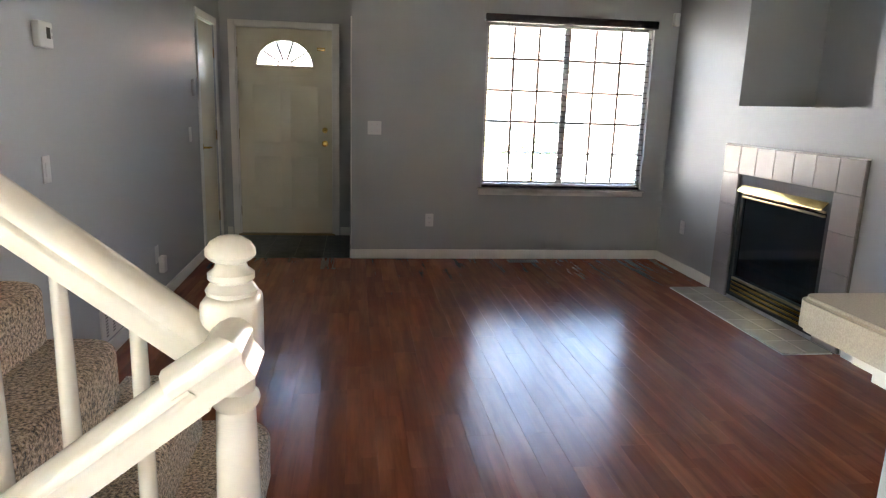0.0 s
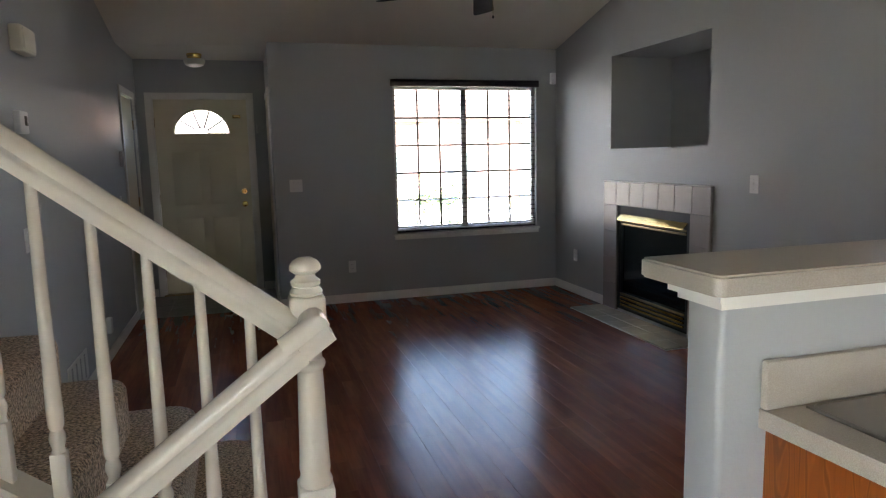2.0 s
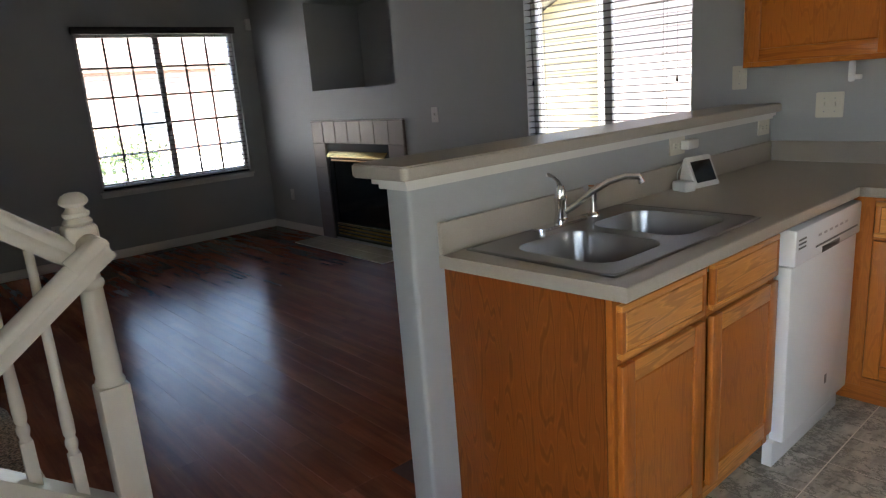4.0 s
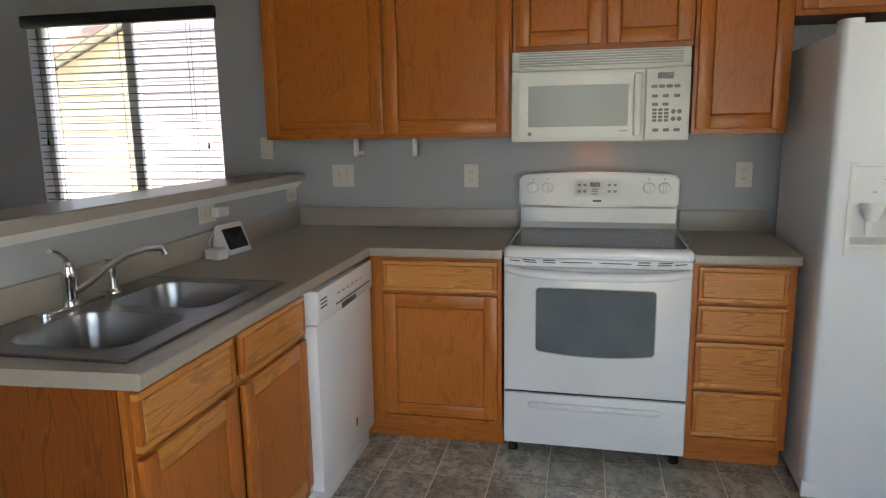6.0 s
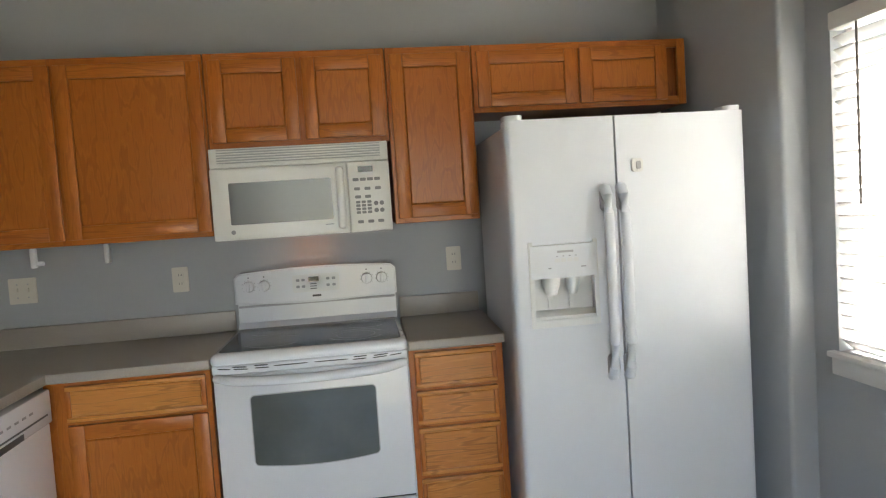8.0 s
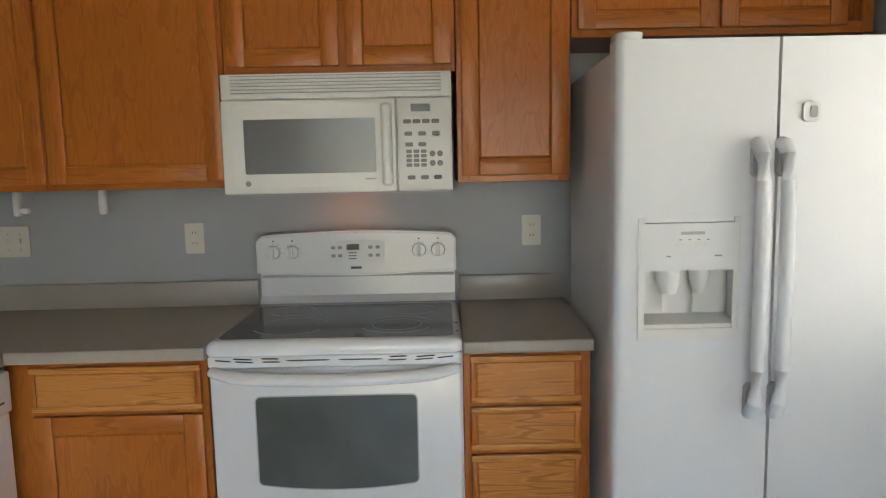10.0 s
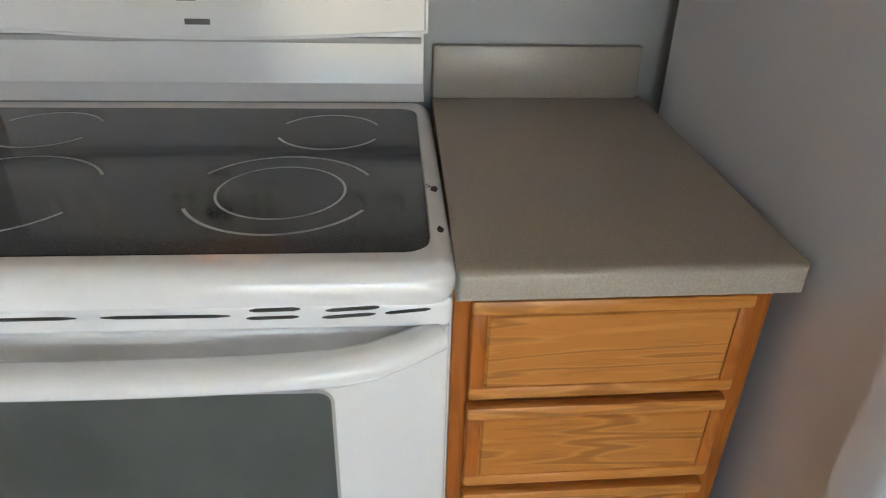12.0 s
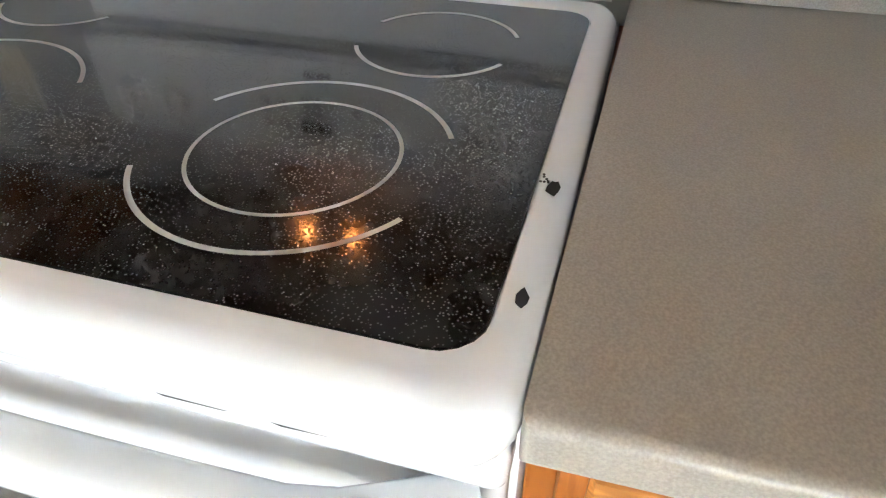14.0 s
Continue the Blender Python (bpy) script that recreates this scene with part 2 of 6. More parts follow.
GREYPL = mat("grey_plastic", (0.42, 0.42, 0.43), 0.4, var=0.03)
KEYGREY = mat("grey_key_print", (0.22, 0.22, 0.22), 0.5)
LGREY = mat("light_grey_print", (0.30, 0.30, 0.31), 0.5)
DGREY = mat("dark_grey_plastic", (0.08, 0.08, 0.085), 0.45)
BLACK = mat("black_metal", (0.008, 0.008, 0.010), 0.62, bmp=0.05)
BLKGLASS = mat("black_glass", (0.008, 0.012, 0.016), 0.08, var=0.1)
OVENGL = mat("grey_oven_glass", (0.095, 0.11, 0.106), 0.12, var=0.14, vscale=6, rvar=0.3)
MWGL = mat("grey_microwave_window", (0.19, 0.195, 0.195), 0.2, var=0.03)
COOKTOP = ceramic_glass("black_ceramic_glass")
RING = mat("grey_burner_print", (0.36, 0.37, 0.38), 0.3)
STEEL = mat("brushed_steel", (0.30, 0.292, 0.285), 0.34, 1.0, var=0.04, vscale=5, rvar=0.03)
CHROME = mat("chrome", (0.80, 0.80, 0.82), 0.07, 1.0, var=0.02)
BRASS = mat("polished_brass", (0.72, 0.48, 0.16), 0.16, 1.0, var=0.06, vscale=12)
DBRASS = mat("aged_brass", (0.30, 0.22, 0.12), 0.35, 1.0, var=0.12, vscale=20)
ALU = mat("white_vinyl_frame", (0.76, 0.76, 0.75), 0.4)
# bars coloured dark, as backlit silhouettes against the overexposed panes
MUNTIN = mat("backlit_grid_bar", (0.09, 0.09, 0.09), 0.5)
SLAT = mat("white_blind_slat", (0.62, 0.62, 0.60), 0.45)
DSLAT = mat("dark_blind_valance", (0.018, 0.014, 0.020), 0.5)
CORD = mat("blind_cord", (0.10, 0.09, 0.08), 0.8)
PANE = glass("window_glass")
FROST = mat("frosted_lamp_glass", (0.75, 0.72, 0.64), 0.3)
BLADE = mat("dark_fan_blade", (0.018, 0.020, 0.030), 0.85, var=0.2, vscale=20)
BLADE.node_tree.nodes["Principled BSDF"].inputs["Specular IOR Level"].default_value = 0.08
BULB = emitter("warm_bulb", (1.0, 0.32, 0.08), 6.5)
DISPLAY = mat("dark_display", (0.012, 0.012, 0.013), 0.2)
SIDING_Y = mat("pale_yellow_siding", (0.46, 0.39, 0.24), 0.8, var=0.05)
SIDING_P = mat("pinkish_siding", (0.40, 0.345, 0.325), 0.8, var=0.05)
SIDING_W = mat("cream_siding", (0.70, 0.67, 0.62), 0.8, var=0.05)
SIDING_R = mat("red_brown_siding", (0.44, 0.29, 0.26), 0.8, var=0.08)
SHINGLE = mat("brown_shingles", (0.17, 0.12, 0.10), 0.9, var=0.2, vscale=12, bmp=0.4, bscale=30, bdist=0.01)
EAVE = mat("pinkish_brown_eave_board", (0.20, 0.13, 0.10), 0.7)
FROSTY = mat("frosted_pale_shingles", (0.55, 0.55, 0.56), 0.9, var=0.3, vscale=10, bmp=0.4, bscale=30, bdist=0.01, grime=0.6)
DARKSLAT = mat("dark_brown_blind_slat", (0.06, 0.045, 0.043), 0.4, var=0.1)
SLOTC = mat("shadowed_vent_slot", (0.025, 0.025, 0.024), 0.6)
GRASS = mat("dry_lawn", (0.19, 0.175, 0.11), 0.95, var=0.35, vscale=1.5, bmp=0.6, bscale=40, bdist=0.02)
ROADM = mat("asphalt", (0.06, 0.06, 0.062), 0.9, var=0.2, bmp=0.4, bscale=80, bdist=0.004)
PAVE = mat("concrete_paving", (0.42, 0.40, 0.37), 0.85, var=0.1, bmp=0.3, bscale=60, bdist=0.003)
FENCEP = mat("white_fence_paint", (0.75, 0.75, 0.73), 0.6, var=0.05)
LEAF = mat("shrub_leaf", (0.06, 0.10, 0.035), 0.6, var=0.3, vscale=9)
BARK = mat("bark", (0.11, 0.075, 0.05), 0.9, var=0.3, vscale=14, bmp=0.5, bscale=40, bdist=0.01)
WINDARK = mat("far_window_glass", (0.10, 0.12, 0.14), 0.1)


# ---- mesh helpers ----
def thing(name, loc, label, category, group="", kind=""):
    return_ob = new(name)
    return_ob.location = loc
    return_ob.empty_display_size = 0.05
    return tagged(return_ob, label, category, group, kind)


def root_place(ob):
    while ob.parent:
        ob = ob.parent
    return Vector(ob.location)


def mesh_from(name, bm, material, origin=Vector((0, 0, 0)), sharp=35.0):
    bm.normal_update()
    lim = radians(sharp)
    for e in bm.edges:
        e.smooth = len(e.link_faces) == 2 and e.calc_face_angle(0) < lim
    for f in bm.faces:
        f.smooth = True
    if origin.length:
        bmesh.ops.translate(bm, verts=bm.verts, vec=-origin)
    me = bpy.data.meshes.new(name)
    bm.to_mesh(me)
    bm.free()
    me.materials.append(material)
    return me


def part(name, bm, material, parent, label="", local=False):
    """One bmesh, in world places (local: in the thing's own), as one mesh object under a thing or a part."""
    ob = new(name, mesh_from(name, bm, material, Vector((0, 0, 0)) if local else root_place(parent)))
    ob.parent = parent
    if label:
        tagged(ob, label)
    return ob


def solid(name, bm, material, label, category, kind="structure", group=""):
    return tagged(new(name, mesh_from(name, bm, material)), label, category, group, kind)


def box(bm, x0, y0, z0, x1, y1, z1, bev=0.0, seg=2, edges=None):
    m = Matrix.LocRotScale(((x0 + x1) / 2, (y0 + y1) / 2, (z0 + z1) / 2), None, (abs(x1 - x0), abs(y1 - y0), abs(z1 - z0)))
    vs = bmesh.ops.create_cube(bm, size=1.0, matrix=m)["verts"]
    if bev:
        es = list({e for v in vs for e in v.link_edges if edges is None or edges(e)})
        bmesh.ops.bevel(bm, geom=es, offset=bev, offset_type="OFFSET", segments=seg, profile=0.5, affect="EDGES")
    return bm


def bx(*a, **k):
    return box(bmesh.new(), *a, **k)


def cyl(bm, p0, p1, r0, r1=None, n=20):
    p0, p1 = Vector(p0), Vector(p1)
    d = p1 - p0
    m = Matrix.Translation((p0 + p1) / 2) @ d.to_track_quat("Z", "Y").to_matrix().to_4x4()
    bmesh.ops.create_cone(bm, cap_ends=True, segments=n, radius1=r0, radius2=r0 if r1 is None else r1, depth=d.length, matrix=m)
    return bm


def lathe(bm, prof, place, n=28, m=None):
    """Turns (radius, height) pairs round z at the place; m: a turn of the whole."""
    m = Matrix.Translation(place) @ (m or Matrix())
    rings = []
    for r, z in prof:
        if r < 1e-5:
            rings.append([bm.verts.new(m @ Vector((0, 0, z)))])
        else:
            rings.append([bm.verts.new(m @ Vector((r * math.cos(2 * math.pi * i / n), r * math.sin(2 * math.pi * i / n), z))) for i in range(n)])
    for a, b in zip(rings, rings[1:]):
        for i in range(n):
            j = (i + 1) % n
            q = [a[i % len(a)], a[j % len(a)], b[j % len(b)], b[i % len(b)]]
            q = list(dict.fromkeys(q))
            if len(q) > 2:
                bm.faces.new(q)
    bmesh.ops.recalc_face_normals(bm, faces=bm.faces)
    return bm


def tube(bm, pts, radius, n=12, flat=1.0):
    """A round bar along the points; radius: one for all or one for each."""
    pts = [Vector(p) for p in pts]
    radii = radius if isinstance(radius, (list, tuple)) else [radius] * len(pts)
    rings = []
    up = Vector((0, 0, 1))
    for i, p in enumerate(pts):
        d = (pts[min(i + 1, len(pts) - 1)] - pts[max(i - 1, 0)]).normalized()
        s = d.cross(up)
        s = s.normalized() if s.length > 0.05 else d.cross(Vector((0, 1, 0))).normalized()
        t = s.cross(d).normalized()
        rings.append([bm.verts.new(p + radii[i] * (math.cos(2 * math.pi * k / n) * s + flat * math.sin(2 * math.pi * k / n) * t)) for k in range(n)])
    for a, b in zip(rings, rings[1:]):
        for k in range(n):
            bm.faces.new((a[k], a[(k + 1) % n], b[(k + 1) % n], b[k]))
    bm.faces.new(rings[0][::-1])
    bm.faces.new(rings[-1])
    bmesh.ops.recalc_face_normals(bm, faces=bm.faces)
    return bm


def prism(bm, pts, vec):
    """The flat polygon of 3D points, pushed along vec."""
    vec = Vector(vec)
    a = [bm.verts.new(p) for p in pts]
    b = [bm.verts.new(Vector(p) + vec) for p in pts]
    n = len(a)
    bm.faces.new(a)
    bm.faces.new(b[::-1])
    for i in range(n):
        bm.faces.new((a[i], b[i], b[(i + 1) % n], a[(i + 1) % n]))
    bmesh.ops.recalc_face_normals(bm, faces=bm.faces)
    return bm


def round_rect(w, h, r, n=6):
    out = []
    for cx, cy, a0 in ((w / 2 - r, h / 2 - r, 0), (-w / 2 + r, h / 2 - r, 90), (-w / 2 + r, -h / 2 + r, 180), (w / 2 - r, -h / 2 + r, 270)):
        for i in range(n + 1):
            a = radians(a0 + 90 * i / n)
            out.append((cx + r * math.cos(a), cy + r * math.sin(a)))
    return out


def wall_bm(axis, p0, p1, a0, a1, z0, z1, holes=()):
    """A wall whose faces are at p0 and p1 on the axis, from a0 to a1 along it, with holes (a0, a1, z0, z1)."""
    bm = bmesh.new()
    cuts_a = sorted({a0, a1, *[v for h in holes for v in h[:2]]})
    cuts_z = sorted({z0, z1, *[v for h in holes for v in h[2:]]})
    for i in range(len(cuts_a) - 1):
        for j in range(len(cuts_z) - 1):
            ca, cz = (cuts_a[i] + cuts_a[i + 1]) / 2, (cuts_z[j] + cuts_z[j + 1]) / 2
            if any(h[0] < ca < h[1] and h[2] < cz < h[3] for h in holes):
                continue
            if axis == "x":
                box(bm, p0, cuts_a[i], cuts_z[j], p1, cuts_a[i + 1], cuts_z[j + 1])
            else:
                box(bm, cuts_a[i], p0, cuts_z[j], cuts_a[i + 1], p1, cuts_z[j + 1])
    bmesh.ops.remove_doubles(bm, verts=bm.verts, dist=1e-5)
    seen = {}
    for f in list(bm.faces):
        key = tuple(sorted(v.index for v in f.verts))
        c = f.calc_center_median()
        k = (round(c.x, 4), round(c.y, 4), round(c.z, 4))
        seen.setdefault(k, []).append(f)
    bmesh.ops.delete(bm, geom=[f for fs in seen.values() if len(fs) > 1 for f in fs], context="FACES")
    return bm


def pieced(cells, z0, z1):
    """One slab pieced from rectangles (x0, y0, x1, y1) that meet edge to edge."""
    bm = bmesh.new()
    xs = sorted({v for c in cells for v in (c[0], c[2])})
    ys = sorted({v for c in cells for v in (c[1], c[3])})
    for i in range(len(xs) - 1):
        for j in range(len(ys) - 1):
            cx, cy = (xs[i] + xs[i + 1]) / 2, (ys[j] + ys[j + 1]) / 2
            if any(c[0] < cx < c[2] and c[1] < cy < c[3] for c in cells):
                box(bm, xs[i], ys[j], z0, xs[i + 1], ys[j + 1], z1)
    bmesh.ops.remove_doubles(bm, verts=bm.verts, dist=1e-5)
    seen = {}
    for f in bm.faces:
        c = f.calc_center_median()
        seen.setdefault((round(c.x, 4), round(c.y, 4), round(c.z, 4)), []).append(f)
    bmesh.ops.delete(bm, geom=[f for fs in seen.values() if len(fs) > 1 for f in fs], context="FACES")
    return bm


# ---- the large structure ----
XL, YW, YE, YB = -4.16, 6.97, 8.03, -1.90      # left wall, window wall, entry wall, back wall
RIDGE_Y, RIDGE_Z, EAVE_Z = 2.59, 3.51, 2.475


W1 = (-1.735, -0.225, 0.66, 2.10)      # front window: x0, x1, z0, z1
W2 = (1.985, 3.15, 0.80, 2.06)         # side window: y0, y1, z0, z1
W3 = (-2.05, -1.07, 0.82, 2.02)        # back window: x0, x1, z0, z1
W4 = (-1.45, 0.75, 0.03, 2.06)         # unseen patio door of the dining side, added for daylight: y0, y1, z0, z1

solid("wall_east", wall_bm("x", 0.0, 0.14, YB - 0.14, YW + 0.14, -0.1, 3.7, [(W2[0], W2[1], W2[2], W2[3]), (4.56, 5.875, 1.443, 2.245), (4.71, 5.72, 0.03, 0.95)]), WALL, "grey painted wall with fireplace, niche and window openings", "wall")
solid("wall_north", wall_bm("y", YW, YW + 0.14, -2.885, -0.002, -0.1, 2.7, [(W1[0], W1[1], W1[2], W1[3])]), WALL, "grey painted wall with a wide gridded window", "wall")
solid("wall_entry_side", wall_bm("x", -2.885, -2.76, YW + 0.142, YE - 0.002, -0.1, 2.6), WALL, "grey painted side wall of the entry recess", "wall")
solid("wall_entry", wall_bm("y", YE, YE + 0.14, XL - 0.14, -2.76, -0.1, 2.7, [(-4.02, -3.075, 0.0, 2.07)]), WALL, "grey painted wall round the front door", "wall")
solid("wall_west", wall_bm("x", XL - 0.14, XL, 3.42, YE - 0.002, -0.1, 3.7, [(7.06, 7.75, 0.0, 2.03)]), WALL, "grey painted wall with a closet door", "wall")
solid("wall_stair_far", wall_bm("y", 3.42, 3.54, -6.6, XL - 0.142, -0.1, 4.6), WALL, "grey painted wall beside the stairs", "wall")
solid("wall_stair_end", wall_bm("x", -6.74, -6.602, 0.9, 3.54, -2.6, 4.6), WALL, "grey painted wall at the head of the stairs", "wall")
solid("wall_stair_near", wall_bm("y", 0.86, 0.98, -6.6, XL - 0.142, -2.6, 4.6), WALL, "grey painted wall beside the lower stairs", "wall")
solid("wall_west_dining", wall_bm("x", XL - 0.14, XL, YB, 0.98, -0.1, 3.7, [W4]), WALL, "grey painted wall of the dining side with an added daylight opening", "wall")
solid("wall_south", wall_bm("y", YB - 0.14, YB, XL - 0.14, -0.94, -0.1, 2.9, [(W3[0], W3[1], W3[2], W3[3])]), WALL, "grey painted wall with a blinded window", "wall")
solid("wall_fridge_side", bx(-0.945, YB - 0.1, -0.1, -0.002, -1.79, 2.9, bev=0.018, seg=3, edges=lambda e: all(abs(v.co.x + 0.945) < 0.01 and v.co.y > -1.8 for v in e.verts)), WALL, "grey painted wall end with a rounded corner beside the refrigerator", "wall")
bm = prism(bmesh.new(), [(0, YW + 0.1, EAVE_Z - 0.024), (0, RIDGE_Y, RIDGE_Z), (0, YB - 0.1, EAVE_Z - 0.01), (0, YB - 0.1, EAVE_Z + 0.2), (0, RIDGE_Y, RIDGE_Z + 0.2), (0, YW + 0.1, EAVE_Z + 0.2)], (XL - 2.6, 0, 0))
solid("ceiling", bm, CEIL, "tan-white vaulted ceiling sloping to both sides", "ceiling")
solid("ceiling_entry", bx(XL - 0.1, YW + 0.102, 2.452, -2.76, YE + 0.1, 2.65), CEIL, "flat tan-white ceiling of the entry", "ceiling")

# niche and firebox behind the wall
bm = bx(0.1395, 4.56, 1.443, 0.62, 5.875, 2.245)
bmesh.ops.delete(bm, geom=[f for f in bm.faces if f.calc_center_median().x < 0.15], context="FACES")
bmesh.ops.solidify(bm, geom=list(bm.faces), thickness=-0.03)
solid("wall_niche", bm, WALL, "deep grey painted wall niche above the fireplace", "wall")

# skirting
BASE_H = 0.09


def skirting(name, x0, y0, x1, y1):
    bm = bx(x0, y0, 0.004, x1, y1, BASE_H, bev=0.005, seg=2)
    solid(name, bm, TRIM, "white painted baseboard along the wall", "baseboard")


skirting("baseboard_north", -2.885, YW - 0.014, -0.016, YW - 0.001)
skirting("baseboard_east", -0.014, 5.965, -0.001, YW - 0.001)
skirting("baseboard_east_middle", -0.014, 1.672, -0.001, 4.46)
skirting("baseboard_west", XL + 0.001, 3.5, XL + 0.014, 6.985)
skirting("baseboard_entry_left", XL + 0.016, YE - 0.014, -4.09, YE - 0.001)
skirting("baseboard_entry_right", -3.005, YE - 0.014, -2.9, YE - 0.001)
skirting("baseboard_entry_side", -2.9, YW + 0.002, -2.886, YE - 0.016)
skirting("baseboard_south", XL + 0.016, YB + 0.001, -0.96, YB + 0.014)
skirting("baseboard_dining", XL + 0.001, YB + 0.016, XL + 0.014, 0.96)


# ---- kitchen ----
def fbox(bm, F, u0, u1, z0, z1, d0, d1, bev=0.0, seg=2, edges=None):
    """A box on a front F: u along it, z up, d outward from it into the room."""
    if F[0] == "x":
        return box(bm, F[1] - d1, min(u0, u1), z0, F[1] - d0, max(u0, u1), z1, bev, seg, edges)
    return box(bm, min(u0, u1), F[1] - d1, z0, max(u0, u1), F[1] - d0, z1, bev, seg, edges)


def fb(*a, **k):
    return fbox(bmesh.new(), *a, **k)


def fpt(F, u, z, d):
    return Vector((F[1] - d, u, z)) if F[0] == "x" else Vector((u, F[1] - d, z))


def fplate(F, u, z, w, h, r, d0, d1, bm=None):
    """A rounded plate on a front, centred at u, z."""
    bm = bm or bmesh.new()
    pts = [fpt(F, u + a, z + b, d0) for a, b in round_rect(w, h, r, 4)]
    return prism(bm, pts, fpt(F, 0, 0, d1) - fpt(F, 0, 0, d0))


def raised_panel(F, u0, u1, z0, z1, d0, d1, slope):
    """A panel whose rim slopes up to a flat field."""
    bm = bmesh.new()
    a = [bm.verts.new(fpt(F, u, z, d0)) for u, z in ((u0, z0), (u1, z0), (u1, z1), (u0, z1))]
    s = slope if u1 > u0 else -slope
    b = [bm.verts.new(fpt(F, u, z, d1)) for u, z in ((u0 + s, z0 + slope), (u1 - s, z0 + slope), (u1 - s, z1 - slope), (u0 + s, z1 - slope))]
    for i in range(4):
        bm.faces.new((a[i], a[(i + 1) % 4], b[(i + 1) % 4], b[i]))
    bm.faces.new(b)
    bm.faces.new(a[::-1])
    bmesh.ops.recalc_face_normals(bm, faces=bm.faces)
    return bm


def panel_door(F, parent, u0, u1, z0, z1, horiz, stile=0.056):
    u0, u1 = sorted((u0, u1))
    d = part("door", fb(F, u0, u0 + stile, z0, z1, 0.001, 0.02, 0.004), OAKZ, parent)
    part("stile", fb(F, u1 - stile, u1, z0, z1, 0.001, 0.02, 0.004), OAKZ, d)
    part("rail", fb(F, u0 + stile, u1 - stile, z0, z0 + stile, 0.001, 0.0195, 0.004), horiz, d)
    part("rail", fb(F, u0 + stile, u1 - stile, z1 - stile, z1, 0.001, 0.0195, 0.004), horiz, d)
    part("panel", raised_panel(F, u0 + stile - 0.002, u1 - stile + 0.002, z0 + stile - 0.002, z1 - stile + 0.002, 0.009, 0.0165, 0.009), OAKZ, d)
    return d


def drawer_front(F, parent, u0, u1, z0, z1, horiz):
    """A drawer front: a moulded frame round a flush field, with a groove between."""
    u0, u1 = sorted((u0, u1))
    d = part("drawer_front", fb(F, u0 + 0.002, u1 - 0.002, z0 + 0.002, z1 - 0.002, 0.001, 0.012), horiz, parent)
    w = 0.019
    for za in (z0, z1 - w):
        part("frame_edge", fb(F, u0, u1, za, za + w, 0.0009, 0.0195, 0.0045), horiz, d)
    for ua in (u0, u1 - w):
        part("frame_edge", fb(F, ua, ua + w, z0 + w - 0.004, z1 - w + 0.004, 0.0012, 0.0193, 0.0045), OAKZ, d)
    part("raised_field", raised_panel(F, u0 + w - 0.001, u1 - w + 0.001, z0 + w - 0.001, z1 - w + 0.001, 0.0150, 0.0195, 0.004), horiz, d)
    return d


def face_frame(F, parent, u0, u1, z0, z1, stiles, rails, horiz, w=0.038):
    u0, u1 = sorted((u0, u1))
    for u in (u0 + w / 2, u1 - w / 2, *stiles):
        part("frame_stile", fb(F, u - w / 2, u + w / 2, z0, z1, -0.019, 0.0, 0.0015, 1), OAKZ, parent)
    for z in (z0 + w / 2, z1 - w / 2, *rails):
        part("frame_rail", fb(F, u0 + w, u1 - w, z - w / 2, z + w / 2, -0.018, -0.0008, 0.0015, 1), horiz, parent)


UF = ("x", -0.322)
UPPERS = "oak wall cabinets in a row"


def wall_cabinet(u0, u1, z0, z1, doors, label, stiles=()):
    u0, u1 = sorted((u0, u1))
    c = thing("wall_cabinet", (-0.16, (u0 + u1) / 2, z0), label, "cabinet", UPPERS)
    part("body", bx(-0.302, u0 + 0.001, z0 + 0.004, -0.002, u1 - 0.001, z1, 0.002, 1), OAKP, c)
    face_frame(UF, c, u0 + 0.001, u1 - 0.001, z0, z1, stiles, (), OAKR)
    for a, b in doors:
        panel_door(UF, c, a, b, z0 + 0.022, z1 - 0.03, OAKR)
    return c


wall_cabinet(0.372, 1.562, 1.372, 2.13, [(0.382, 0.952), (0.966, 1.54)], "wide oak wall cabinet with two raised-panel doors", (0.96,))
wall_cabinet(-0.384, 0.37, 1.735, 2.13, [(-0.37, -0.03), (-0.008, 0.352)], "short oak wall cabinet above the microwave, two doors", (-0.019,))
wall_cabinet(-0.762, -0.386, 1.372, 2.13, [(-0.752, -0.402)], "narrow oak wall cabinet with one tall door")
wall_cabinet(-1.76, -0.764, 1.835, 2.13, [(-1.236, -0.784), (-1.662, -1.25)], "short oak wall cabinet above the refrigerator, two doors", (-1.243,))

BF = ("x", -0.605)
PF = ("y", 1.005)
BASES = "oak base cabinets"
base_l = thing("base_cabinet", (-0.3, 0.68, 0), "oak base cabinet with one drawer and one door", "cabinet", BASES)
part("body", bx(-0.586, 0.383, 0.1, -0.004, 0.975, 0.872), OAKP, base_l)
part("toe_kick", bx(-0.54, 0.383, 0.004, -0.5, 1.02, 0.098), OAKR, base_l, "dark oak toe board")
face_frame(BF, base_l, 0.383, 0.985, 0.1, 0.873, (0.93,), (0.714,), OAKR)
drawer_front(BF, base_l, 0.4, 0.905, 0.72, 0.856, OAKY)
panel_door(BF, base_l, 0.4, 0.905, 0.15, 0.706, OAKR)
base_r = thing("drawer_cabinet", (-0.3, -0.575, 0), "narrow oak base cabinet with four drawers beside the range", "cabinet", BASES)
part("body", bx(-0.586, -0.765, 0.1, -0.004, -0.388, 0.872), OAKP, base_r)
part("toe_kick", bx(-0.54, -0.765, 0.004, -0.5, -0.388, 0.098), OAKR, base_r, "dark oak toe board")
face_frame(BF, base_r, -0.765, -0.382, 0.1, 0.873, (), (0.709, 0.56, 0.35), OAKR)
